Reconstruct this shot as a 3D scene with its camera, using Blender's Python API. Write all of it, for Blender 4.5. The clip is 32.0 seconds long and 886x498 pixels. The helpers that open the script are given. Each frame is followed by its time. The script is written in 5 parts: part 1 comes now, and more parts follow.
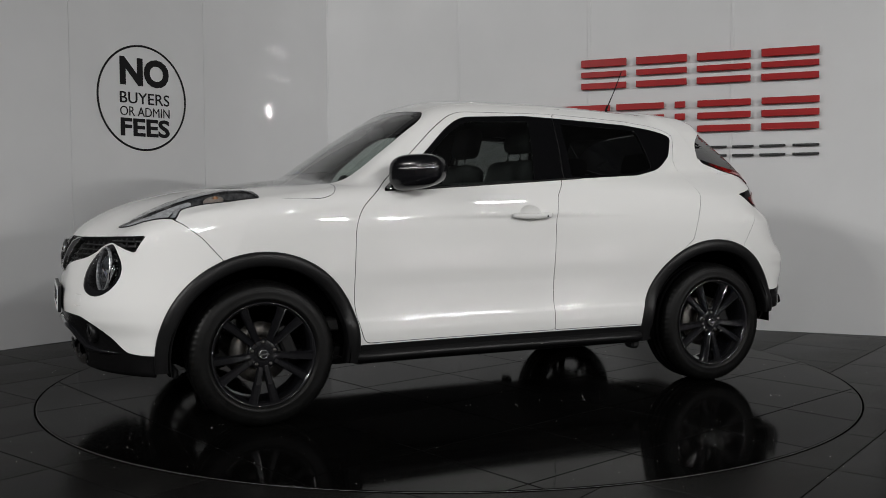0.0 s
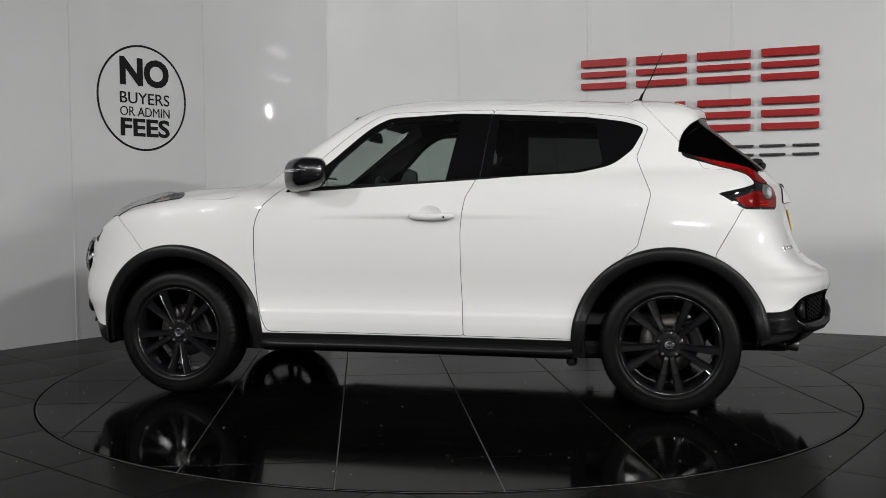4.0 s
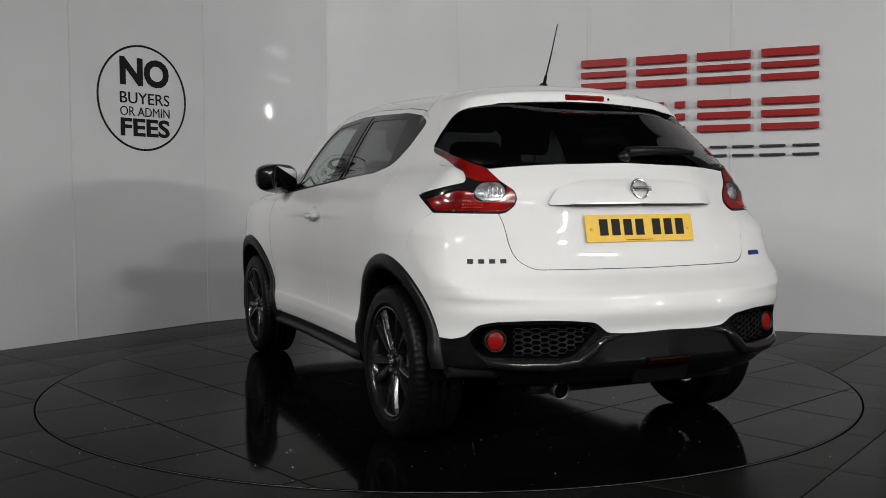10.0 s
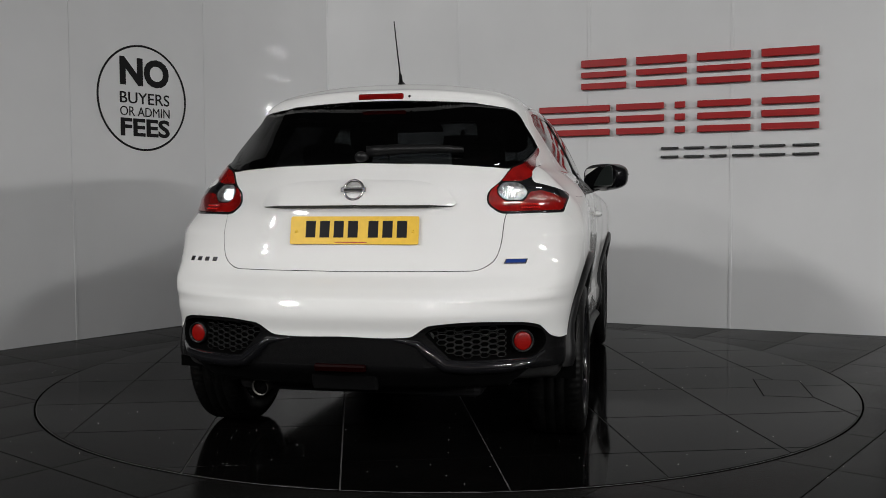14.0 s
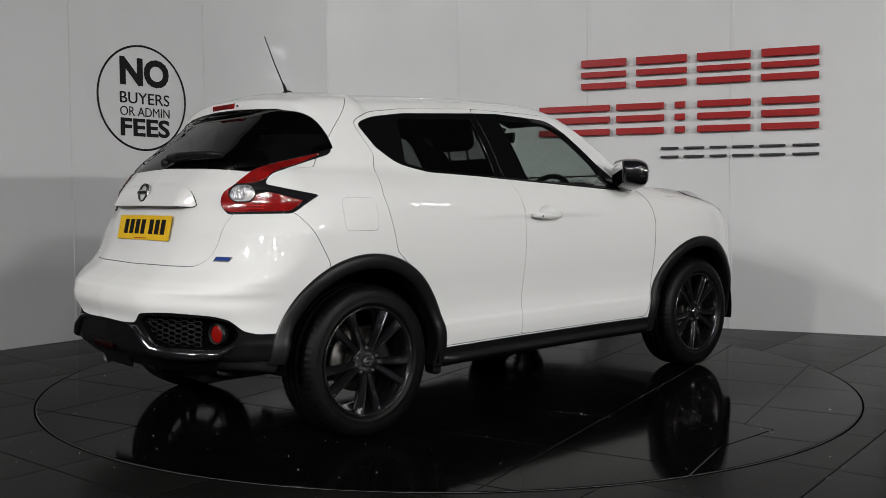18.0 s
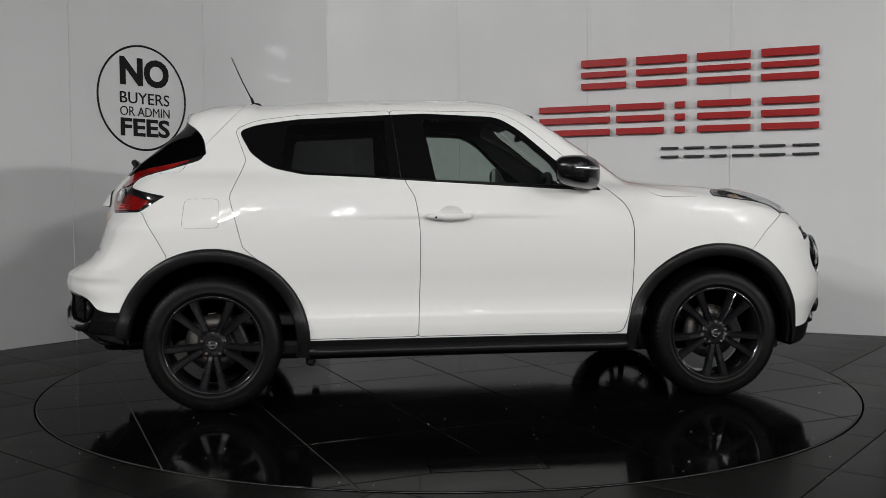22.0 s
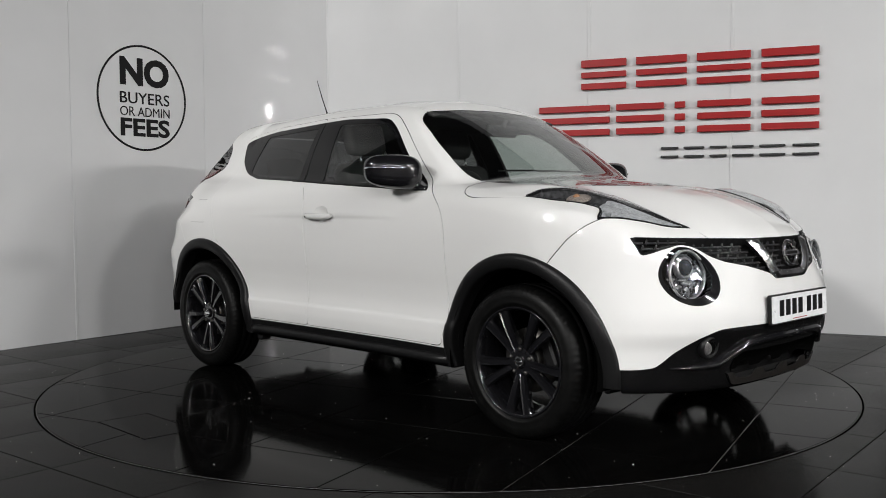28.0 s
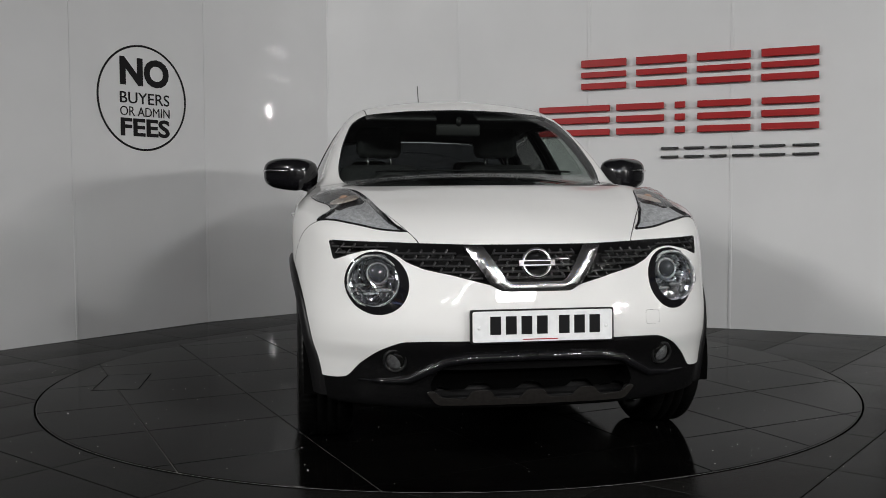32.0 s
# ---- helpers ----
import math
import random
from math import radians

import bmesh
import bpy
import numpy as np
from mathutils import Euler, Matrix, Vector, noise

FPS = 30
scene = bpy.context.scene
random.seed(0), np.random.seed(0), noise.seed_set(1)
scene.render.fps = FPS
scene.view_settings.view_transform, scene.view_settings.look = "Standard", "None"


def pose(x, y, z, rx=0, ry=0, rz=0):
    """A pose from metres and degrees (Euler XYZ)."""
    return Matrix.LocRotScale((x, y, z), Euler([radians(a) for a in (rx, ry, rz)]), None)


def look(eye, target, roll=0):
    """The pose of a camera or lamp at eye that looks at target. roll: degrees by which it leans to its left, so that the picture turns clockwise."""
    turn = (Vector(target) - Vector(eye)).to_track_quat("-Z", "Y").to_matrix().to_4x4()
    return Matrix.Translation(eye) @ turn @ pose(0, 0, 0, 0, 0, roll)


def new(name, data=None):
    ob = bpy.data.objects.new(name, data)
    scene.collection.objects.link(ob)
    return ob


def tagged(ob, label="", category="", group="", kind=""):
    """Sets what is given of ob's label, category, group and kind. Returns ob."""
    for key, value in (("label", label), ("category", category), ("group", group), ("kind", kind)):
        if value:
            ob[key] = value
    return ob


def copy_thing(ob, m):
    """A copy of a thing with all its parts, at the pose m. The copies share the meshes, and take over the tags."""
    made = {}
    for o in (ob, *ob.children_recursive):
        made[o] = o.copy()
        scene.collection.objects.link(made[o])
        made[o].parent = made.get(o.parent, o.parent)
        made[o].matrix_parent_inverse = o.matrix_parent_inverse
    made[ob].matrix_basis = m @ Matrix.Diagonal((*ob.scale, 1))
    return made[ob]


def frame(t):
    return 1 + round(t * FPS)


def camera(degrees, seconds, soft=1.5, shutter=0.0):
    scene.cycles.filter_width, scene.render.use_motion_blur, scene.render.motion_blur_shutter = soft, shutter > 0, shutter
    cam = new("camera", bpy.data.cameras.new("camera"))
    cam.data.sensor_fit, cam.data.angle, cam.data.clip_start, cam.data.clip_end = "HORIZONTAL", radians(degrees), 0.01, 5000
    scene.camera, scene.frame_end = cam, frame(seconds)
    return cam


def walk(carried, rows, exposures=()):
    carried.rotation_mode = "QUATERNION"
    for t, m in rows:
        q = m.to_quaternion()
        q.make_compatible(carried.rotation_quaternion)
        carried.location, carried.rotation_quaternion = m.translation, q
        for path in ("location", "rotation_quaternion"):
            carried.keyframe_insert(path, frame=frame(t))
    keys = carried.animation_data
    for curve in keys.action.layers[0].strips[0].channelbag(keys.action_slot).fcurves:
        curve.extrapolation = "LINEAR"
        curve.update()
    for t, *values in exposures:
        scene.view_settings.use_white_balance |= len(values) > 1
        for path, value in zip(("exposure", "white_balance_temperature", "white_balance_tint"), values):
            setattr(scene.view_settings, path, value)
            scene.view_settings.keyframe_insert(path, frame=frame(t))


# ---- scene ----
cam = camera(50.86, 32.0, soft=0.9)
EYE, AIM = (-0.0309, -5.4493, 1.0272), (-0.0298, -4.4507, 0.9745)
walk(cam, [(0.0, look(EYE, AIM, -0.31)), (32.0, look(EYE, AIM, -0.31))],
     exposures=[(0.0, 0.05), (2.0, 0.32), (6.0, 0.44), (8.0, 0.52), (9.0, 0.43), (10.0, 0.15), (13.0, 0.00), (18.0, 0.27), (20.0, 0.15), (22.0, 0.23), (25.0, 0.49), (28.0, 0.62), (29.0, 0.56), (30.0, 0.36), (32.0, 0.22)])

# ---------------------------------------------------------------- light
world = bpy.data.worlds.new("world")
scene.world = world
world.use_nodes = True
world.node_tree.nodes["Background"].inputs[0].default_value = (0.02, 0.021, 0.022, 1)
world.node_tree.nodes["Background"].inputs[1].default_value = 1.0
scene.view_settings.exposure = 0.0


def area_lamp(name, eye, target, w, h, watts, tint=(1.0, 0.988, 0.973)):
    d = bpy.data.lights.new(name, "AREA")
    d.shape, d.size, d.size_y, d.energy, d.color = "RECTANGLE", w, h, watts, tint
    ob = new(name, d)
    ob.matrix_world = look(eye, target)
    return ob


CEIL = 4.3   # the lamp level and the top of the stage wall
HALL_TOP = 6.4   # the hall ceiling above it


def twin_tubes(x, y, z, watts, length=1.5, along="x", target=None):
    """A pair of bare fluorescent tubes."""
    for s in (-0.09, 0.09):
        e = Vector((x, y + s, z) if along == "x" else (x + s, y, z))
        t = Vector(target) if target else e - Vector((0, 0, 1))
        area_lamp("tube_lamp", e, t + (e - Vector((x, y, z))), length, 0.07, watts / 2)


# rows of tubes under the hall's ceiling
for px, py, w in ((-1.9, -9.5, 62), (1.9, -9.5, 62), (1.2, -8.2, 70), (9.6, -1.0, 24), (13.6, -2.4, 18), (25.5, -6.2, 60), (0.5, -10.5, 80)):
    twin_tubes(px, py, CEIL - 0.15, w)
# unseen fill lamps, added to brighten the car's flanks and the walls
for px, py, pz, w in ((4.5, -6.8, 4.1, 115), (4.6, -3.9, 4.1, 40), (3.5, -12.0, 3.9, 60), (0.3, -12.0, 4.05, 75)):
    area_lamp("fill_lamp", (px, py, pz), (0, 0.3, 0.6), 0.7, 0.2, w)
area_lamp("fill_lamp", (-0.6, -13.0, 4.05), (0, 0.3, 0.6), 0.7, 0.26, 100)
for px, py, pz, w in ((17.0, -6.6, 4.05, 30), (21.0, -5.4, 4.05, 45), (24.0, -9.4, 4.05, 60)):
    area_lamp("far_hall_lamp", (px, py, pz), (0, 0.3, 0.6), 0.14, 0.45, w)
# the brightest row, far down the hall, throws the car's shadow on the wall
for px, py, pz, w in ((13.9, -12.5, 4.05, 295), (15.3, -11.2, 4.05, 295)):
    area_lamp("far_hall_lamp", (px, py, pz), (0, 0.3, 0.6), 1.2, 0.14, w)
# more unseen fill, added on the left for the right wall and the car
for px, py, pz, w in ((-8.48, -6.05, 5.9, 255), (-9.57, -7.09, 5.9, 255), (-6.2, -8.6, 4.05, 190)):
    area_lamp("fill_lamp", (px, py, pz), (0, 0.3, 0.6), 0.5, 0.28, w)


# ---------------------------------------------------------------- materials
def material(name, base, rough=0.5, metal=0.0, coat=0.0, coat_rough=0.03, spec=0.5, emit=None, power=0.0):
    m = bpy.data.materials.new(name)
    m.use_nodes = True
    b = m.node_tree.nodes["Principled BSDF"].inputs
    b["Base Color"].default_value = (*base, 1) if len(base) == 3 else base
    b["Roughness"].default_value, b["Metallic"].default_value = rough, metal
    b["Coat Weight"].default_value, b["Coat Roughness"].default_value = coat, coat_rough
    b["Specular IOR Level"].default_value = spec
    if emit:
        b["Emission Color"].default_value, b["Emission Strength"].default_value = (*emit, 1), power
    return m


def nodes_of(m):
    t = m.node_tree
    return t, t.nodes["Principled BSDF"]


def grain(m, scale, low, high, bump=0.0, size=None, coord="Object", rough=None, detail=4.0):
    """Varies the base colour between low and high by noise, with a little relief; rough: (low, high)."""
    t, b = nodes_of(m)
    co = t.nodes.new("ShaderNodeTexCoord")
    n = t.nodes.new("ShaderNodeTexNoise")
    n.inputs["Scale"].default_value, n.inputs["Detail"].default_value = scale, detail
    t.links.new(co.outputs[coord], n.inputs["Vector"])
    r = t.nodes.new("ShaderNodeValToRGB")
    r.color_ramp.elements[0].position, r.color_ramp.elements[1].position = 0.3, 0.7
    r.color_ramp.elements[0].color, r.color_ramp.elements[1].color = (*low, 1), (*high, 1)
    t.links.new(n.outputs["Fac"], r.inputs["Fac"])
    t.links.new(r.outputs["Color"], b.inputs["Base Color"])
    if rough:
        n2 = t.nodes.new("ShaderNodeTexNoise")
        n2.inputs["Scale"].default_value, n2.inputs["Detail"].default_value = scale * 0.37, 6.0
        t.links.new(co.outputs[coord], n2.inputs["Vector"])
        mr = t.nodes.new("ShaderNodeMapRange")
        mr.inputs["From Min"].default_value, mr.inputs["From Max"].default_value = 0.3, 0.7
        mr.inputs["To Min"].default_value, mr.inputs["To Max"].default_value = rough
        t.links.new(n2.outputs["Fac"], mr.inputs["Value"])
        t.links.new(mr.outputs["Result"], b.inputs["Roughness"])
    if bump:
        n3 = t.nodes.new("ShaderNodeTexNoise")
        n3.inputs["Scale"].default_value, n3.inputs["Detail"].default_value = size or scale, 3.0
        t.links.new(co.outputs[coord], n3.inputs["Vector"])
        bp = t.nodes.new("ShaderNodeBump")
        bp.inputs["Strength"].default_value, bp.inputs["Distance"].default_value = 1.0, bump
        t.links.new(n3.outputs["Fac"], bp.inputs["Height"])
        t.links.new(bp.outputs["Normal"], b.inputs["Normal"])
    return m


def pane(name, tint, gloss=1.0, ior=1.5):
    """A thin sheet of glass: tinted see-through with a mirror gloss by Fresnel."""
    m = bpy.data.materials.new(name)
    m.use_nodes = True
    t = m.node_tree
    t.nodes.remove(t.nodes["Principled BSDF"])
    out = t.nodes["Material Output"]
    tr, gl, mx, fr, pw, ma = (t.nodes.new(k) for k in ("ShaderNodeBsdfTransparent", "ShaderNodeBsdfGlossy", "ShaderNodeMixShader", "ShaderNodeLayerWeight", "ShaderNodeMath", "ShaderNodeMath"))
    tr.inputs[0].default_value = (*tint, 1)
    gl.inputs[0].default_value = (gloss, gloss, gloss, 1)
    gl.inputs["Roughness"].default_value = 0.01
    f0 = ((ior - 1) / (ior + 1)) ** 2 * 2
    fr.inputs["Blend"].default_value = 0.5
    pw.operation, pw.inputs[1].default_value = "POWER", 4.6
    ma.operation, ma.inputs[1].default_value, ma.inputs[2].default_value = "MULTIPLY_ADD", 1 - f0, f0
    t.links.new(fr.outputs["Facing"], pw.inputs[0])
    t.links.new(pw.outputs[0], ma.inputs[0])
    t.links.new(ma.outputs[0], mx.inputs[0])
    t.links.new(tr.outputs[0], mx.inputs[1])
    t.links.new(gl.outputs[0], mx.inputs[2])
    t.links.new(mx.outputs[0], out.inputs["Surface"])
    return m


PAINT = grain(material("white_paint", (0.8, 0.8, 0.79), 0.4, coat=1.0, coat_rough=0.02, spec=0.1), 900, (0.67, 0.67, 0.66), (0.705, 0.705, 0.697), 0.00004, 60)
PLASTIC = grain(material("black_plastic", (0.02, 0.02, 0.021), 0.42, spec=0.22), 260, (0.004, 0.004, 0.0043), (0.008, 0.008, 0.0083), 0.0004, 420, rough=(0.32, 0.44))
LOWER_BLACK = grain(material("semi_gloss_black_plastic", (0.004, 0.004, 0.004), 0.22, spec=0.25), 200, (0.003, 0.003, 0.0032), (0.006, 0.006, 0.0062), 0.0002, 320, rough=(0.16, 0.26))
GLOSS_BLACK = material("gloss_black", (0.006, 0.006, 0.007), 0.08, coat=1.0)
SURROUND = material("black_film", (0.003, 0.003, 0.0035), 0.08, spec=0.4)
RUBBER = grain(material("rubber", (0.016, 0.016, 0.016), 0.5, spec=0.14), 60, (0.0016, 0.0016, 0.0016), (0.0034, 0.0034, 0.0033), 0.0003, 300, rough=(0.36, 0.5))
ALLOY = material("black_alloy", (0.006, 0.006, 0.007), 0.16, coat=0.7, coat_rough=0.03, spec=0.4)
DULL_STEEL = grain(material("dull_steel", (0.12, 0.115, 0.11), 0.45, metal=1.0), 40, (0.07, 0.066, 0.06), (0.14, 0.135, 0.13))
CHROME = material("chrome", (0.85, 0.85, 0.86), 0.17, metal=1.0)
RED_LENS = grain(material("red_lens", (0.2, 0.005, 0.005), 0.1, coat=1.0), 14, (0.1, 0.0015, 0.0015), (0.26, 0.005, 0.004), 0.0005, 130, rough=(0.08, 0.15))
DARK_RED = material("dark_red_lens", (0.006, 0.0005, 0.0005), 0.35, spec=0.05)
CLEAR_LENS = pane("clear_lens", (0.93, 0.94, 0.95))
GLASS = pane("side_glass", (0.58, 0.64, 0.61))
SCREEN_GLASS = pane("screen_glass", (0.66, 0.7, 0.68))
REAR_TINT = pane("rear_tint", (0.035, 0.037, 0.04), 0.55)
PRIVACY = pane("privacy_glass", (0.16, 0.165, 0.165))
CABIN_CLOTH = grain(material("cabin_cloth", (0.02, 0.02, 0.021), 0.85), 90, (0.013, 0.013, 0.014), (0.03, 0.03, 0.031), 0.001, 500)
CABIN_TRIM = grain(material("cabin_trim", (0.02, 0.02, 0.02), 0.55), 150, (0.014, 0.014, 0.014), (0.026, 0.026, 0.026), 0.0005, 300)
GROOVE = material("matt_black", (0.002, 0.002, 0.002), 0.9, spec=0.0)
AMBER = material("amber_bulb", (0.4, 0.21, 0.11), 0.2, coat=1.0)
LAMP_SILVER = grain(material("lamp_silver", (0.75, 0.76, 0.77), 0.3, metal=0.55), 120, (0.16, 0.165, 0.17), (0.52, 0.53, 0.54), 0.0016, 150)
RUN_SILVER = grain(material("running_light_silver", (0.6, 0.61, 0.62), 0.22, metal=0.5), 70, (0.5, 0.51, 0.52), (0.88, 0.89, 0.9), 0.002, 110)
SATIN = grain(material("polished_chrome", (0.75, 0.75, 0.76), 0.2, metal=1.0), 30, (0.68, 0.68, 0.69), (0.78, 0.78, 0.79))
SILVER = material("silver_reflector", (0.5, 0.51, 0.53), 0.14, metal=1.0)
YELLOW = grain(material("yellow_plate", (0.72, 0.44, 0.01), 0.42, coat=0.1), 30, (0.68, 0.41, 0.01), (0.76, 0.47, 0.015))
WHITE_PLATE = grain(material("white_plate", (0.72, 0.73, 0.74), 0.42, coat=0.1), 30, (0.68, 0.69, 0.7), (0.76, 0.77, 0.78))
INK = material("black_ink", (0.006, 0.006, 0.0065), 0.5, spec=0.15)
BLUE = material("blue_badge", (0.02, 0.06, 0.3), 0.2, metal=0.4, coat=1.0)
WALL = grain(material("gloss_wall_panel", (0.72, 0.725, 0.73), 0.6, coat=0.3, coat_rough=0.025, spec=0.2), 1.3, (0.57, 0.575, 0.58), (0.61, 0.615, 0.62), 0.0015, 2.2)
LIGHT_WALL = grain(material("light_plain_wall", (0.3, 0.295, 0.285), 0.7), 2.0, (0.27, 0.265, 0.255), (0.33, 0.325, 0.315))
WALL_RAW = grain(material("plain_wall", (0.12, 0.12, 0.125), 0.7), 2.0, (0.1, 0.1, 0.105), (0.14, 0.14, 0.145))
CEILING = grain(material("hall_ceiling", (0.05, 0.05, 0.052), 0.8), 1.5, (0.04, 0.04, 0.042), (0.06, 0.06, 0.062))
TILE = grain(material("black_tile", (0.012, 0.012, 0.012), 0.08), 2.2, (0.001, 0.001, 0.001), (0.0025, 0.0024, 0.0023), 0.00006, 90, rough=(0.04, 0.12))
TILE.node_tree.nodes["Principled BSDF"].inputs["IOR"].default_value = 1.09
GROUT = grain(material("grey_grout", (0.1, 0.1, 0.1), 0.8), 40, (0.05, 0.05, 0.05), (0.13, 0.13, 0.128), 0.0005, 200)
STAGE_TILE = grain(material("dull_tile", (0.02, 0.02, 0.02), 0.2), 1.7, (0.0055, 0.0054, 0.0052), (0.0105, 0.0102, 0.0097), 0.0002, 60, rough=(0.14, 0.3))
STAGE_TILE.node_tree.nodes["Principled BSDF"].inputs["IOR"].default_value = 1.085
RED_SIGN = grain(material("red_acrylic", (0.3, 0.006, 0.007), 0.4, spec=0.3), 12, (0.28, 0.005, 0.006), (0.32, 0.007, 0.008))
BLACK_SIGN = material("black_acrylic", (0.012, 0.012, 0.013), 0.35)
BEAM_BLUE = grain(material("blue_beam_paint", (0.03, 0.07, 0.3), 0.5), 6, (0.025, 0.06, 0.26), (0.035, 0.08, 0.34))
BEAM_ORANGE = grain(material("orange_beam_paint", (0.4, 0.13, 0.02), 0.5), 6, (0.36, 0.11, 0.02), (0.44, 0.15, 0.03))
DUST = material("dust_fleck", (0.75, 0.75, 0.73), 0.8)


# ---------------------------------------------------------------- mesh helpers
def mesh(name, verts, faces, mats, smooth=True):
    me = bpy.data.meshes.new(name)
    me.from_pydata([tuple(v) for v in verts], [], [tuple(int(i) for i in f) for f in faces])
    for m in mats if isinstance(mats, (list, tuple)) else [mats]:
        me.materials.append(m)
    me.polygons.foreach_set("use_smooth", [smooth] * len(me.polygons))
    me.update()
    return me


def part(name, bm, mat, parent=None, label="", at=None, smooth=None):
    """Links a bmesh (or ready mesh data) as one mesh object under a thing or a part."""
    if isinstance(bm, bpy.types.Mesh):
        me = bm
    else:
        me = bpy.data.meshes.new(name)
        bm.to_mesh(me)
        bm.free()
        me.materials.append(mat)
        if smooth is not None:
            me.polygons.foreach_set("use_smooth", [smooth] * len(me.polygons))
    ob = new(name, me)
    if parent:
        ob.parent = parent
    if at is not None:
        ob.matrix_basis = at
    if label:
        ob["label"] = label
    return ob


def thing(name, label, category, at=None, group="", kind=""):
    ob = new(name)
    ob.empty_display_size = 0.2
    if at is not None:
        ob.matrix_basis = at
    return tagged(ob, label, category, group, kind)


def box(bm, sx, sy, sz, m=None, bevel=0.0, segs=2):
    got = bmesh.ops.create_cube(bm, size=1.0, matrix=(m or Matrix()) @ Matrix.Diagonal((sx, sy, sz, 1)))
    if bevel:
        es = list({e for v in got["verts"] for e in v.link_edges})
        bmesh.ops.bevel(bm, geom=es, offset=bevel, segments=segs, affect="EDGES", profile=0.5)
    return bm


def box_bm(sx, sy, sz, m=None, bevel=0.0, segs=2):
    return box(bmesh.new(), sx, sy, sz, m, bevel, segs)


def prism(outline, depth, bevel=0.0, m=None):
    """A flat plate from a 2D outline in x, y, from z = 0 to depth."""
    bm = bmesh.new()
    f = bm.faces.new([bm.verts.new((x, y, 0)) for x, y in outline])
    bmesh.ops.recalc_face_normals(bm, faces=[f])
    if f.normal.z > 0:
        f.normal_flip()
    got = bmesh.ops.extrude_face_region(bm, geom=[f])
    bmesh.ops.translate(bm, verts=[v for v in got["geom"] if isinstance(v, bmesh.types.BMVert)], vec=(0, 0, depth))
    if bevel:
        top = [e for e in bm.edges if all(abs(v.co.z - depth) < 1e-6 for v in e.verts)]
        bmesh.ops.bevel(bm, geom=top, offset=bevel, segments=2, affect="EDGES", profile=0.5)
    bmesh.ops.recalc_face_normals(bm, faces=bm.faces[:])
    if m:
        bm.transform(m)
    return bm


def lathe(profile, n=48, axis="y", close=True):
    """A ring from (radius, along) pairs turned about an axis."""
    verts, faces = [], []
    k = len(profile)
    for i in range(n):
        a = 2 * math.pi * i / n
        for r, h in profile:
            p = (r * math.cos(a), h, r * math.sin(a))
            verts.append(p if axis == "y" else ((p[0], p[2], p[1]) if axis == "z" else (p[1], p[0], p[2])))
    for i in range(n):
        j = (i + 1) % n
        for q in range(k if close else k - 1):
            w = (q + 1) % k
            faces.append((i * k + q, j * k + q, j * k + w, i * k + w))
    bm = bmesh.new()
    vs = [bm.verts.new(v) for v in verts]
    for f in faces:
        bm.faces.new([vs[i] for i in f])
    bmesh.ops.remove_doubles(bm, verts=bm.verts[:], dist=1e-6)
    bmesh.ops.recalc_face_normals(bm, faces=bm.faces[:])
    for f in bm.faces:
        f.smooth = True
    return bm


def tube(points, radius, n=8, taper=None, closed=False):
    """A round bar along points; taper: radius factors at the points."""
    bm = bmesh.new()
    pts = [Vector(p) for p in points]
    rings = []
    for i, p in enumerate(pts):
        a = pts[i - 1] if i or closed else p
        b = pts[(i + 1) % len(pts)] if i < len(pts) - 1 or closed else p
        d = (b - a).normalized()
        u = d.orthogonal().normalized() if not rings else (up - d * up.dot(d)).normalized()
        up = u
        v = d.cross(u)
        r = radius * (taper[i] if taper else 1)
        rings.append([bm.verts.new(p + r * (math.cos(2 * math.pi * k / n) * u + math.sin(2 * math.pi * k / n) * v)) for k in range(n)])
    for i in range(len(rings) if closed else len(rings) - 1):
        a, b = rings[i], rings[(i + 1) % len(rings)]
        for k in range(n):
            bm.faces.new((a[k], a[(k + 1) % n], b[(k + 1) % n], b[k]))
    if not closed:
        bm.faces.new(rings[0][::-1])
        bm.faces.new(rings[-1])
    bmesh.ops.recalc_face_normals(bm, faces=bm.faces[:])
    for f in bm.faces:
        f.smooth = len(f.verts) == 4
    return bm


def rounded(pts, r, n=5):
    """A closed outline with its corners rounded; a point may carry its own radius as a third value."""
    out = []
    for i, p in enumerate(pts):
        a, b, c = (np.array(q[:2], float) for q in (pts[i - 1], p, pts[(i + 1) % len(pts)]))
        rr = p[2] if len(p) > 2 else r
        u, v = a - b, c - b
        lu, lv = np.hypot(*u), np.hypot(*v)
        k = min(rr, 0.45 * lu, 0.45 * lv)
        s, e = b + u / lu * k, b + v / lv * k
        for t in np.linspace(0, 1, n):
            out.append((1 - t) ** 2 * s + 2 * t * (1 - t) * b + t * t * e)
    return np.array(out)


# ---------------------------------------------------------------- body shape of the car
# x forward, y left, z up; origin on the ground midway between the axles.


def curve(*keys):
    """A smooth monotone curve through (place, value) keys."""
    k = np.array(keys, float)
    x, y = k[:, 0], k[:, 1]
    h, s = np.diff(x), np.diff(y) / np.diff(x)
    m = np.zeros(len(x))
    for i in range(1, len(x) - 1):
        if s[i - 1] * s[i] > 0:
            m[i] = 3 * (h[i - 1] + h[i]) / ((2 * h[i] + h[i - 1]) / s[i - 1] + (h[i] + 2 * h[i - 1]) / s[i])
    m[0], m[-1] = s[0], s[-1]
    xs = np.linspace(x[0], x[-1], 1500)
    i = np.clip(np.searchsorted(x, xs) - 1, 0, len(x) - 2)
    t = (xs - x[i]) / h[i]
    ys = (y[i] * (1 + 2 * t) * (1 - t) ** 2 + m[i] * h[i] * t * (1 - t) ** 2
          + y[i + 1] * t * t * (3 - 2 * t) + m[i + 1] * h[i] * t * t * (t - 1))
    return lambda v: np.interp(v, xs, ys)


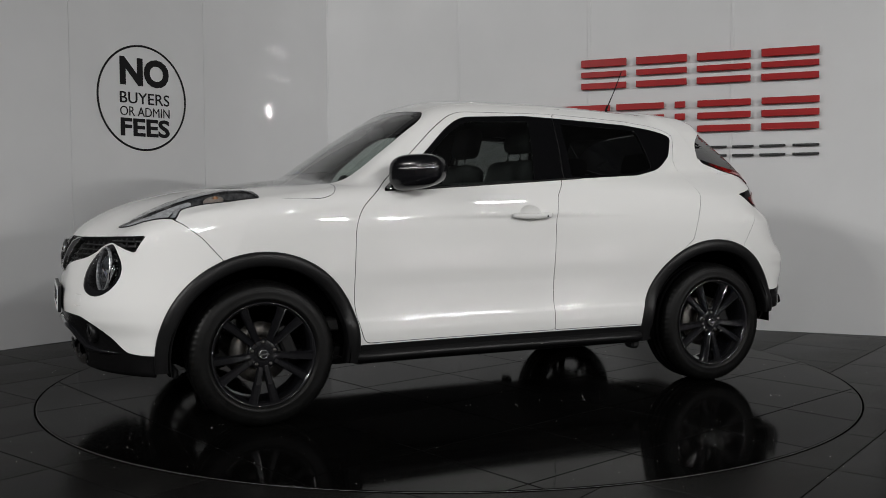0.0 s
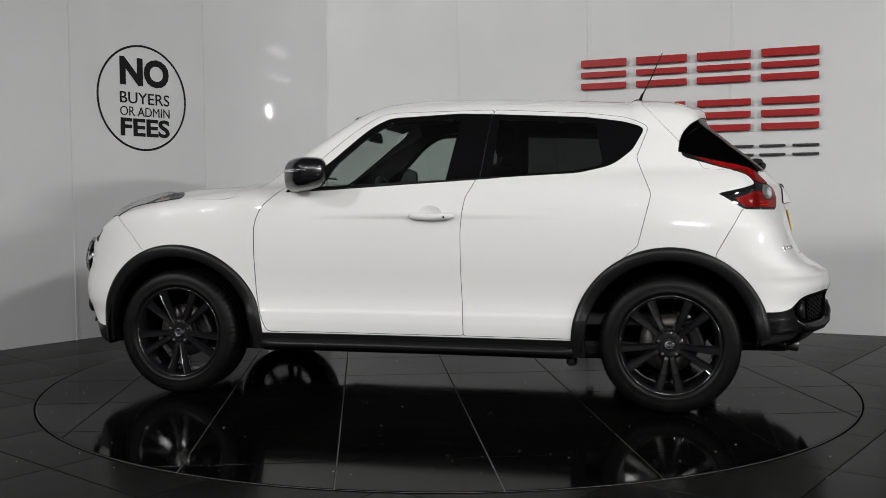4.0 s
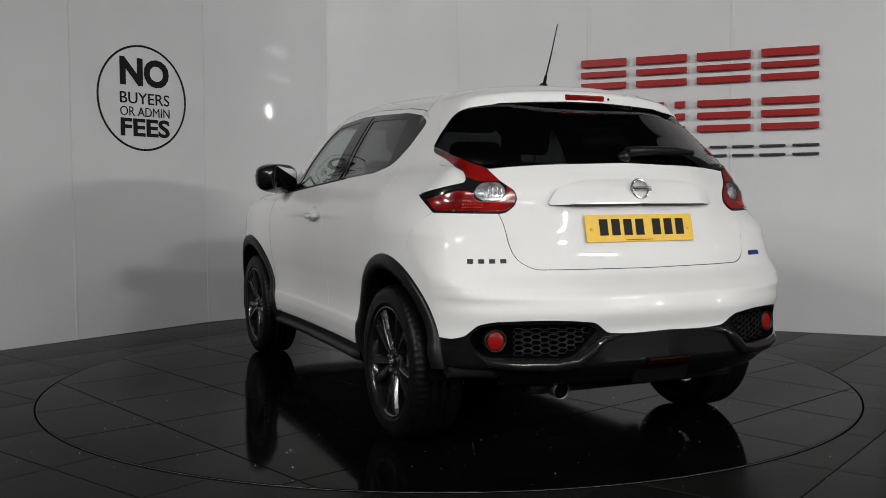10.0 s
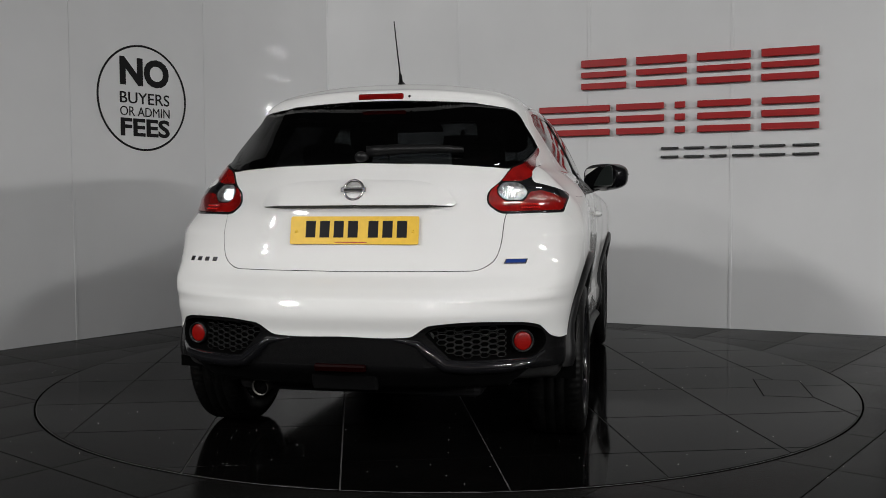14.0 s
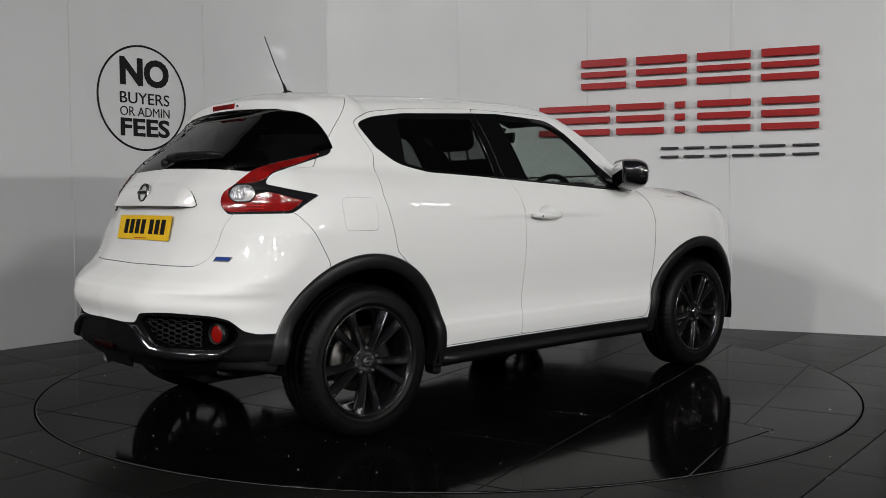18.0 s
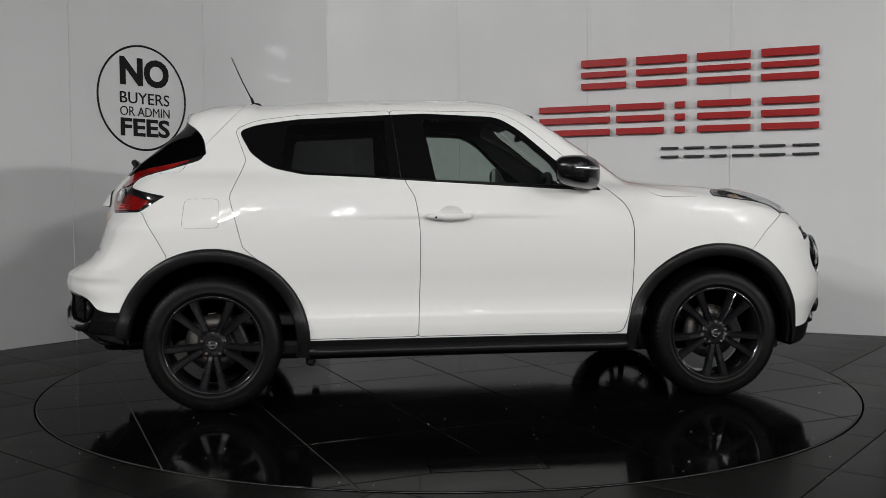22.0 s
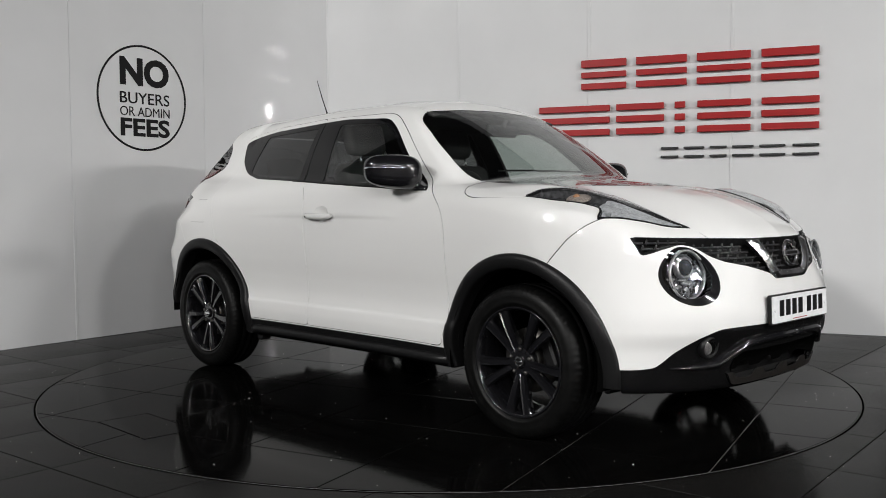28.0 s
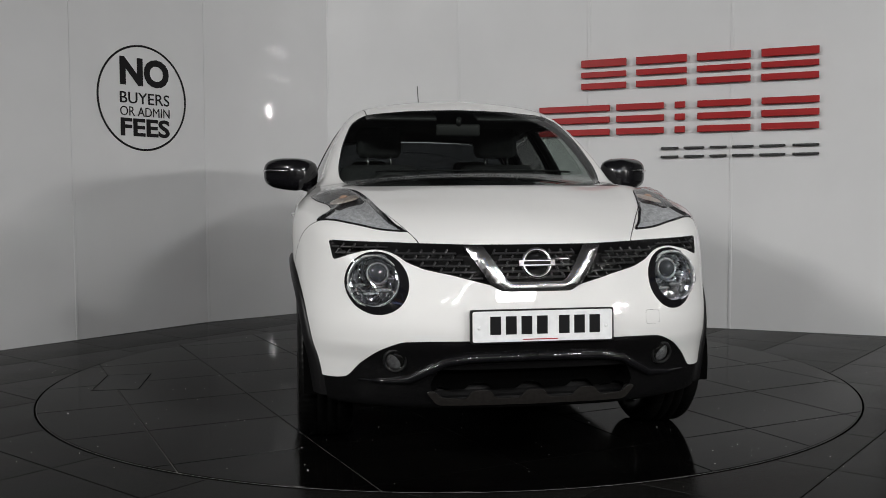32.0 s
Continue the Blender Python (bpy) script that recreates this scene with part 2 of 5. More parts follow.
def smax(a, b, k):
    h = np.clip(0.5 + (a - b) / (2 * k), 0, 1)
    return b * (1 - h) + a * h + k * h * (1 - h)


def smin(a, b, k):
    return -smax(-a, -b, k)


def step(v, a, b):
    t = np.clip((v - a) / (b - a), 0, 1)
    return t * t * (3 - 2 * t)


SIDE = curve((0.1, 0.76), (0.3, 0.813), (0.36, 0.83), (0.41, 0.836), (0.443, 0.8355), (0.465, 0.8275), (0.52, 0.8225), (0.6, 0.8295), (0.7, 0.8455), (0.8, 0.8545), (0.88, 0.8565),
             (0.98, 0.848), (1.06, 0.826), (1.12, 0.795), (1.18, 0.755), (1.3, 0.66))
PLAN = curve((-2.1, -0.10), (-1.75, -0.015), (-1.3, 0.022), (-0.8, 0.004), (-0.3, -0.012), (0.3, -0.018), (0.8, -0.002), (1.25, 0.026),
             (1.6, 0.024), (1.85, -0.014), (2.1, -0.1))
HOOD = curve((0.3, 1.2), (0.98, 1.14), (1.16, 1.122), (1.485, 1.081), (1.7, 1.034), (1.85, 0.98), (1.95, 0.926), (2.03, 0.865), (2.1, 0.76),
             (2.3, 0.4), (2.6, 0.1))
SWEEP = curve((0, 0), (0.2, 0.03), (0.46, 0.13), (0.6, 0.16), (0.72, 0.175), (0.95, 0.2))
NOSE = curve((0.1, 1.95), (0.3, 2.03), (0.42, 2.058), (0.5, 2.09), (0.55, 2.094), (0.62, 2.084), (0.7, 2.068), (0.8, 2.05), (0.9, 2.015), (1.0, 1.93), (1.2, 1.7))
NOSE_BOW = curve((0, 0), (0.25, 0.012), (0.45, 0.06), (0.6, 0.138), (0.7, 0.22), (0.78, 0.32), (0.84, 0.45), (0.92, 0.8))
TAIL = curve((0.1, 1.8), (0.25, 1.9), (0.33, 2.0), (0.41, 2.07), (0.46, 2.068), (0.52, 2.065), (0.6, 2.085), (0.65, 2.075), (0.685, 2.03), (0.74, 1.945), (0.82, 1.897),
             (0.96, 1.862), (1.06, 1.845), (1.16, 1.765), (1.3, 1.6))
TAIL_BOW = curve((0, 0), (0.3, 0.014), (0.5, 0.078), (0.66, 0.16), (0.775, 0.26), (0.85, 0.42), (0.92, 0.7))
CABIN = curve((0.9, 0.86), (1.0, 0.822), (1.12, 0.772), (1.25, 0.715), (1.36, 0.655), (1.46, 0.59), (1.6, 0.49))
CABIN_PLAN = curve((-1.9, -0.18), (-1.5, -0.09), (-1.13, -0.035), (-0.6, -0.005), (0.0, 0.0), (0.6, -0.03), (1.1, -0.08))
ROOF = curve((-1.9, 1.35), (-1.6, 1.455), (-1.447, 1.495), (-1.29, 1.524), (-0.97, 1.549), (-0.64, 1.568), (-0.31, 1.58), (0.0, 1.581), (0.18, 1.57),
             (0.3, 1.545), (0.45, 1.49), (0.8, 1.3))
SCREEN = curve((0.9, 1.29), (1.1, 1.0), (1.25, 0.785), (1.4, 0.555), (1.518, 0.36), (1.7, 0.04))
REAR_GLASS = curve((0.9, 1.78), (1.08, 1.78), (1.16, 1.765), (1.3, 1.615), (1.42, 1.465), (1.5, 1.365), (1.7, 1.12))


def body(x, y, z):
    """Negative inside the car's painted skin."""
    y = np.abs(y)
    side = y - SIDE(z) - PLAN(x) + 0.045 * step(z, 0.88, 1.08) * step(-x, 1.1, 1.5) + 0.028 * step(z, 1.03, 1.13) * step(-x, 0.7, 1.2)
    # a ridge along each wing carries the upper lamps
    ridge = 0.022 * np.exp(-((y - 0.65) / 0.11) ** 2) * step(x, 0.95, 1.3) * step(-x, -1.95, -1.6)
    top = z - HOOD(x + SWEEP(y)) + 0.04 * (y / 0.72) ** 3 - ridge
    front = x - NOSE(z) + NOSE_BOW(y)
    back = -x - TAIL(z) + TAIL_BOW(y) * (1 - 0.4 * step(z, 0.62, 0.74) * step(-z, -1.02, -0.88))
    low = smax(smax(side, top, 0.07), smax(front, back, 0.01), 0.06)
    low = smax(low, 0.24 + 0.06 * step(-x, 1.5, 1.75) - z, 0.03)
    cabin = smax(y - CABIN(z) - CABIN_PLAN(x), z - ROOF(x) + 0.05 * (y / 0.5) ** 2.4, 0.07)
    cabin = smax(cabin, smax(0.82 * (x - SCREEN(z) + 0.27 * y * y + 0.2 * y ** 4), 0.82 * (-x - REAR_GLASS(z) + 0.3 * y * y), 0.01), 0.035)
    cabin = smax(cabin, 0.95 - z, 0.02)
    # roof spoiler: the roof runs on past the rear window as a slim blade
    crown = ROOF(x) - 0.05 * (y / 0.5) ** 2.4
    blade = smax(smax(z - crown, crown - 0.058 - z, 0.03), smax(-x - 1.468 + 0.3 * y * y, x + 1.1, 0.01), 0.03)
    blade = smax(blade, y - CABIN(z) - CABIN_PLAN(x), 0.05)
    cabin = smin(cabin, blade, 0.055)
    return smin(low, cabin, 0.03)
# ----------------------------------------------------------------
def gradient(q, h=1e-3):
    g = np.stack([body(*(q + h * e).T) - body(*(q - h * e).T) for e in np.eye(3)], 1) / (2 * h)
    return g


def settle(q, level=0.0, rounds=4):
    """Moves points onto the skin (or a surface beside it) along its slope."""
    for _ in range(rounds):
        g = gradient(q)
        q = q - g * np.clip((body(*q.T) - level) / np.maximum((g * g).sum(1), 0.05), -0.03, 0.03)[:, None]
    return q


def skin_mesh(size, level=0.0):
    """The skin as triangles, by surface nets on a grid, then settled on the exact surface."""
    ax = [np.arange(-2.16, 2.2, size), np.arange(-int(0.98 / size) - 0.5, int(0.98 / size) + 1.5) * size, np.arange(0.16, 1.68, size)]
    X, Y, Z = np.meshgrid(*ax, indexing="ij")
    F = body(X, Y, Z) - level
    n = F.shape
    s = F < 0
    cells = np.zeros([k - 1 for k in n], int)
    for a in (0, 1):
        for b in (0, 1):
            for c in (0, 1):
                cells += s[a:n[0] - 1 + a, b:n[1] - 1 + b, c:n[2] - 1 + c]
    live = (cells > 0) & (cells < 8)
    ids = np.full(cells.shape, -1)
    ids[live] = np.arange(live.sum())
    i, j, k = np.nonzero(live)
    base = np.stack([ax[0][i], ax[1][j], ax[2][k]], 1)
    acc, cnt = np.zeros_like(base), np.zeros(len(base))
    corner = [(a, b, c) for a in (0, 1) for b in (0, 1) for c in (0, 1)]
    for p in corner:
        for axis in range(3):
            if p[axis]:
                continue
            q = list(p)
            q[axis] = 1
            f0, f1 = F[i + p[0], j + p[1], k + p[2]], F[i + q[0], j + q[1], k + q[2]]
            cut = (f0 < 0) != (f1 < 0)
            t = np.where(cut, f0 / np.where(cut, f0 - f1, 1), 0)
            at = base + size * (np.array(p) + t[:, None] * (np.array(q) - np.array(p)))
            acc += np.where(cut[:, None], at, 0)
            cnt += cut
    V = acc / cnt[:, None]
    tris = []
    for axis in range(3):
        lo = [slice(None)] * 3
        hi = [slice(None)] * 3
        lo[axis], hi[axis] = slice(0, -1), slice(1, None)
        cut = s[tuple(lo)] != s[tuple(hi)]
        e = np.array(np.nonzero(cut)).T
        o1, o2 = [a for a in range(3) if a != axis]
        ok = (e[:, o1] > 0) & (e[:, o2] > 0) & (e[:, o1] < cells.shape[o1]) & (e[:, o2] < cells.shape[o2])
        e = e[ok]
        quad = []
        for d1, d2 in ((1, 1), (0, 1), (0, 0), (1, 0)):
            c = e.copy()
            c[:, o1] -= d1
            c[:, o2] -= d2
            quad.append(ids[c[:, 0], c[:, 1], c[:, 2]])
        quad = np.array(quad).T
        inner = s[tuple(lo)][tuple(e.T)]
        flip = inner if axis != 1 else ~inner
        quad[~flip] = quad[~flip][:, ::-1]
        tris += [quad[:, [0, 1, 2]], quad[:, [0, 2, 3]]]
    return settle(V, level), np.concatenate(tris)


def clip(V, F, d):
    """Keeps the part of a triangle mesh where d < 0 at its vertices; cut edges meet d = 0."""
    if not len(F):
        return V, F
    sg = d < 0
    k = sg[F].sum(1)
    full = F[k == 3]
    newv, cache, out = [], {}, []

    def cutpoint(a, b):
        key = (a, b) if a < b else (b, a)
        if key not in cache:
            t = d[a] / (d[a] - d[b])
            cache[key] = len(V) + len(newv)
            newv.append(V[a] + t * (V[b] - V[a]))
        return cache[key]

    for f in F[(k == 1) | (k == 2)]:
        ins = [sg[v] for v in f]
        if sum(ins) == 1:
            q = ins.index(True)
            a, b, c = f[q], f[(q + 1) % 3], f[(q + 2) % 3]
            out.append((a, cutpoint(a, b), cutpoint(a, c)))
        else:
            q = ins.index(False)
            a, b, c = f[q], f[(q + 1) % 3], f[(q + 2) % 3]
            ab, ac = cutpoint(a, b), cutpoint(a, c)
            out += [(ab, b, c), (ab, c, ac)]
    W = np.concatenate([V, np.array(newv)]) if newv else V
    G = np.concatenate([full, np.array(out)]) if out else full
    used = np.unique(G)
    back = np.full(len(W), -1)
    back[used] = np.arange(len(used))
    return W[used], back[G]


def outline_distance(P, poly):
    """Signed distance of 2D points to a closed outline, negative inside."""
    poly = np.asarray(poly, float)
    best, inside = np.full(len(P), 1e9), np.zeros(len(P), bool)
    for a, b in zip(poly, np.roll(poly, -1, 0)):
        e, w = b - a, P - a
        t = np.clip((w @ e) / max(e @ e, 1e-12), 0, 1)
        best = np.minimum(best, ((w - t[:, None] * e) ** 2).sum(1))
        if a[1] != b[1]:
            cross = ((a[1] > P[:, 1]) != (b[1] > P[:, 1])) & (P[:, 0] < a[0] + (P[:, 1] - a[1]) / (b[1] - a[1]) * (b[0] - a[0]))
            inside ^= cross
    return np.where(inside, -1, 1) * np.sqrt(best)


def side(outline, ymin=0.3):
    """A region seen from the side."""
    return lambda V: np.maximum(outline_distance(V[:, [0, 2]], outline), ymin - np.abs(V[:, 1]))


def ends(outline, xmin):
    """A region seen from the front (xmin > 0) or the back, over |y|."""
    s = 1 if xmin > 0 else -1
    return lambda V: np.maximum(outline_distance(np.stack([np.abs(V[:, 1]), V[:, 2]], 1), outline), abs(xmin) - s * V[:, 0])


def above(outline, zmin):
    """A region seen from above, over |y|."""
    return lambda V: np.maximum(outline_distance(np.stack([V[:, 0], np.abs(V[:, 1])], 1), outline), zmin - V[:, 2])


GAP = 0.002


class Skin:
    """The uncut rest of the skin; take() cuts a panel out of it and leaves a joint."""

    def __init__(self, V, F):
        self.V, self.F = V, F

    def take(self, region, gap=GAP):
        d = region(self.V)
        got = clip(self.V, self.F, d + gap)
        self.V, self.F = clip(self.V, self.F, gap - d)
        return got


def panel(name, VF, mat, parent, label="", lift=0.0, fold=0.016, slope=None):
    """A panel of the skin with its edges folded inwards; normals come from the exact shape."""
    V, F = VF
    if not len(F):
        return None
    g = gradient(V) if slope is None else slope(V)
    N = g / np.linalg.norm(g, axis=1)[:, None]
    if callable(lift):
        V = V + lift(V)[:, None] * N
        fn = np.cross(V[F[:, 1]] - V[F[:, 0]], V[F[:, 2]] - V[F[:, 0]])
        fn *= np.sign((fn * N[F].mean(1)).sum(1))[:, None]
        shaped = np.zeros_like(V)
        for q in range(3):
            np.add.at(shaped, F[:, q], fn)
        shaped = shaped / np.maximum(np.linalg.norm(shaped, axis=1), 1e-12)[:, None] + 0.05 * N
        N = shaped / np.linalg.norm(shaped, axis=1)[:, None]
    else:
        V = V + lift * N
    e = np.concatenate([F[:, [0, 1]], F[:, [1, 2]], F[:, [2, 0]]])
    key = np.sort(e, 1)
    _, first, count = np.unique(key, axis=0, return_index=True, return_counts=True)
    rim = e[first[count == 1]]
    verts, faces = [V], [F]
    tot = len(V)
    normals = [N]
    if fold and len(rim):
        ring = np.unique(rim)
        back = np.full(len(V), -1)
        # a narrow rounded edge, then the fold
        back[ring] = np.arange(len(ring)) + tot
        c = np.zeros_like(V)
        cn = np.zeros(len(V))
        tri = V[F].mean(1)
        for q in range(3):
            np.add.at(c, F[:, q], tri)
            np.add.at(cn, F[:, q], 1)
        out = V[ring] - c[ring] / cn[ring][:, None]
        out -= (out * N[ring]).sum(1)[:, None] * N[ring]
        out /= np.maximum(np.linalg.norm(out, axis=1), 1e-9)[:, None]
        verts.append(V[ring] - 0.0022 * N[ring] + 0.0008 * out)
        m1 = N[ring] * 0.35 + out
        normals.append(m1 / np.linalg.norm(m1, axis=1)[:, None])
        verts.append(V[ring] - fold * N[ring])
        normals.append(out)
        b2 = back + len(ring)
        a, b = rim[:, 0], rim[:, 1]
        faces += [np.stack([b, a, back[a]], 1), np.stack([b, back[a], back[b]], 1), np.stack([back[b], back[a], b2[a]], 1), np.stack([back[b], b2[a], b2[b]], 1)]
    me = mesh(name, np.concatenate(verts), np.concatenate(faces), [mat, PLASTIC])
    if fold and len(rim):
        # the folded rim is coloured black for the shade inside a joint
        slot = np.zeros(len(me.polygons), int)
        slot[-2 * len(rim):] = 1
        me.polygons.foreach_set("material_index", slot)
    me.normals_split_custom_set_from_vertices(np.concatenate(normals).tolist())
    ob = new(name, me)
    ob.parent = parent
    if label:
        ob["label"] = label
    return ob


def halves(VF):
    V, F = VF
    left = V[F].mean(1)[:, 1] > 0
    out = []
    for m in (left, ~left):
        G = F[m]
        used = np.unique(G)
        back = np.full(len(V), -1)
        back[used] = np.arange(len(used))
        out.append((V[used], back[G]))
    return out


def on_skin(axis, a, b, lift=0.0, near=1.0):
    """The skin's point and normal at two coordinates, looked up along an axis from its near side (sign)."""
    s = np.linspace(2.3, 0.0, 2301) * near
    q = np.zeros((len(s), 3))
    i = "xyz".index(axis)
    q[:, i] = s
    q[:, [k for k in range(3) if k != i]] = (a, b)
    f = body(*q.T)
    k = int(np.argmax(f < 0))
    p = settle(q[k:k + 1])[0]
    n = gradient(p[None])[0]
    n /= np.linalg.norm(n)
    return Vector(p + lift * n), Vector(n)


# ---------------------------------------------------------------- the place
WALL_H = CEIL
RIGHT = Vector((0.917, -0.399, 0))
JOINTS = [Vector(p) for p in ((-3.48, 0.46, 0), (-2.748, 1.446, 0), (-2.017, 2.444, 0), (-1.08, 3.235, 0), (0.12, 2.765, 0), (1.19, 2.303, 0), (2.23, 1.85, 0))]
JOINTS.append(JOINTS[-1] + RIGHT * 1.16)


def wall_frame(i):
    """A pose with x along panel i, y out of the wall into the room, z up, at its left end."""
    a, b = JOINTS[i], JOINTS[i + 1]
    u = (b - a).normalized()
    n = Vector((u.y, -u.x, 0))
    m = Matrix.Identity(4)
    m.col[0][:3], m.col[1][:3], m.col[2][:3], m.col[3][:3] = u, n, (0, 0, 1), a
    return m, (b - a).length


stage_wall = thing("wall_stage", "glossy white panelled showroom wall with vertical joints", "wall", kind="structure")
for i in range(len(JOINTS) - 1):
    m, w = wall_frame(i)
    part("wall_panel", box_bm(w - 0.004, 0.03, WALL_H, Matrix.Translation((w / 2, -0.015, WALL_H / 2)), 0.0015, 1), WALL, stage_wall, at=m)
    part("joint_strip", box_bm(0.022, 0.006, WALL_H, Matrix.Translation((0, 0.002, WALL_H / 2)), 0.002, 1), WALL, stage_wall, at=m)
    part("backing", box_bm(w + 0.1, 0.06, WALL_H, Matrix.Translation((w / 2, -0.065, WALL_H / 2))), WALL_RAW, stage_wall, at=m)

# plain walls that close the hall round the camera
for name, a, b in (("wall_west", (-15.0, -15.0), (-15.0, 4.0)), ("wall_east", (28.0, -15.0), (28.0, 4.0)), ("wall_south", (-15.0, -15.0), (28.0, -15.0)), ("wall_north", (-15.0, 4.0), (28.0, 4.0))):
    a, b = Vector((*a, 0)), Vector((*b, 0))
    u = (b - a).normalized()
    ob = part(name, box_bm((b - a).length + 0.2, 0.2, HALL_TOP, Matrix.Translation(((a.x + b.x) / 2, (a.y + b.y) / 2, HALL_TOP / 2)) @ Matrix.Rotation(math.atan2(u.y, u.x), 4, "Z")), LIGHT_WALL if name == "wall_south" else WALL_RAW)
    tagged(ob, "plain hall wall", "wall", kind="structure")
ob = part("ceiling", box_bm(43.4, 19.4, 0.1, Matrix.Translation((6.5, -5.5, HALL_TOP + 0.05))), CEILING)
tagged(ob, "plain grey hall ceiling", "ceiling", kind="structure")

# floor: a grout bed with black tiles, a turntable let into it
RING = 2.235
TILE_SIZE = 0.6


def rect_clip(poly, keep):
    """Keeps the side of a convex polygon where keep(p) <= 0 (a half plane)."""
    out = []
    for a, b in zip(poly, poly[1:] + poly[:1]):
        fa, fb = keep(a), keep(b)
        if fa <= 0:
            out.append(a)
        if fa * fb < 0:
            t = fa / (fa - fb)
            out.append((a[0] + t * (b[0] - a[0]), a[1] + t * (b[1] - a[1])))
    return out


def tile_bm(poly, thick, bevel=0.0015):
    return prism(poly, thick, bevel)


floor = part("floor", prism([(-15, -15), (28, -15), (28, 4), (-15, 4)], 0.02, m=Matrix.Translation((0, 0, -0.0285))), GROUT)
tagged(floor, "dark floor bed with grey grout", "floor", kind="structure")
floor_turn = radians(51.5)
c, s = math.cos(floor_turn), math.sin(floor_turn)
shape = tile_bm([(-0.298, -0.298), (0.298, -0.298), (0.298, 0.298), (-0.298, 0.298)], 0.008)
first = part("tile", shape, STAGE_TILE, floor, at=pose(0, 0, -20))
tile_data = first.data
bpy.data.objects.remove(first)
for i in range(-16, 17):
    for j in range(-20, 12):
        u, v = (i + 0.42) * TILE_SIZE, (j + 0.55) * TILE_SIZE
        x, y = c * u - s * v, s * u + c * v
        if math.hypot(x, y) < RING - 0.45 or not (-5.2 < x < 5.2 and -7.2 < y < 3.3):
            continue
        ob = new("tile", tile_data)
        ob.parent, ob.matrix_basis = floor, pose(x, y, -0.0085, 0, 0, math.degrees(floor_turn))

# the rest of the floor's tiles, out to the hall's walls
verts, faces = [], []
for i in range(-45, 52):
    for j in range(-52, 40):
        u, v = (i + 0.42) * TILE_SIZE, (j + 0.55) * TILE_SIZE
        x, y = c * u - s * v, s * u + c * v
        if (-5.2 < x < 5.2 and -7.2 < y < 3.3) or not (-14.5 < x < 27.5 and -14.5 < y < 3.4):
            continue
        k = len(verts)
        for z in (-0.0085, -0.0005):
            for du, dv in ((-0.298, -0.298), (0.298, -0.298), (0.298, 0.298), (-0.298, 0.298)):
                verts.append((c * (u + du) - s * (v + dv), s * (u + du) + c * (v + dv), z))
        faces += [(k + 4, k + 5, k + 6, k + 7)] + [(k + q, k + (q + 1) % 4, k + 4 + (q + 1) % 4, k + 4 + q) for q in range(4)]
far = part("far_tiles", mesh("far_tiles", verts, faces, STAGE_TILE, False), None, floor)
tagged(far, "dull black floor tiles of the hall", "", kind="stuff")

turntable = thing("turntable", "round black tiled turntable let into the showroom floor", "turntable")
part("drum", lathe([(RING - 0.006, -0.006), (RING - 0.006, 0.0005), (0.001, 0.0005), (0.001, -0.006)], 160, "z"), GROUT, turntable, "grey grout bed of the turntable")
turn = radians(17.2)
c, s = math.cos(turn), math.sin(turn)
for i in range(-4, 4):
    for j in range(-4, 4):
        poly = [((i + a) * TILE_SIZE + da, (j + b) * TILE_SIZE + db) for a, b, da, db in ((0, 0, 0.0027, 0.0027), (1, 0, -0.0027, 0.0027), (1, 1, -0.0027, -0.0027), (0, 1, 0.0027, -0.0027))]
        for k in range(144):
            a = 2 * math.pi * (k + 0.5) / 144
            ca, sa = math.cos(a), math.sin(a)
            poly = rect_clip(poly, lambda p: p[0] * ca + p[1] * sa - (RING - 0.009))
            if len(poly) < 3:
                break
        if len(poly) < 3 or abs(sum(p[0] * q[1] - q[0] * p[1] for p, q in zip(poly, poly[1:] + poly[:1]))) < 0.003:
            continue
        part("tile", tile_bm(poly, 0.004, 0.0012), TILE, turntable, at=pose(0, 0, 0, 0, 0, math.degrees(turn)))
hatch = part("access_hatch", prism([(-0.316, -1.977), (0.131, -1.977), (0.131, -1.738), (-0.316, -1.738)], 0.0005, m=Matrix.Translation((0, 0, 0.0041))), TILE, turntable, "small rectangular access hatch in a tile")
for x0, x1, y0, y1 in ((-0.32, 0.135, -1.982, -1.977), (-0.32, 0.135, -1.738, -1.733), (-0.32, -0.316, -1.977, -1.738), (0.131, 0.135, -1.977, -1.738)):
    part("hatch_gap", prism([(x0, y0), (x1, y0), (x1, y1), (x0, y1)], 0.0007, m=Matrix.Translation((0, 0, 0.0041))), GROOVE, hatch)
ring = part("turntable_rim", lathe([(RING - 0.0055, -0.006), (RING + 0.004, -0.006), (RING + 0.004, 0.0008), (RING - 0.0055, 0.0002)], 160, "z"), GROOVE)
tagged(ring, "dark round gap strip at the turntable's edge", "trim", kind="structure")

# round notice on the wall
m, w = wall_frame(1)
notice = thing("wall_notice", "round black-ringed notice with black lettering on the white wall", "sign", at=m)
cx, cz = 0.622, 1.838


def ring_plate(r0, r1, depth, n=96):
    bm = lathe([(r0, 0), (r0, depth), (r1, depth), (r1, 0)], n, "y")
    return bm


part("ring", ring_plate(0.397, 0.413, 0.002), INK, notice, at=pose(cx, 0.003, cz))


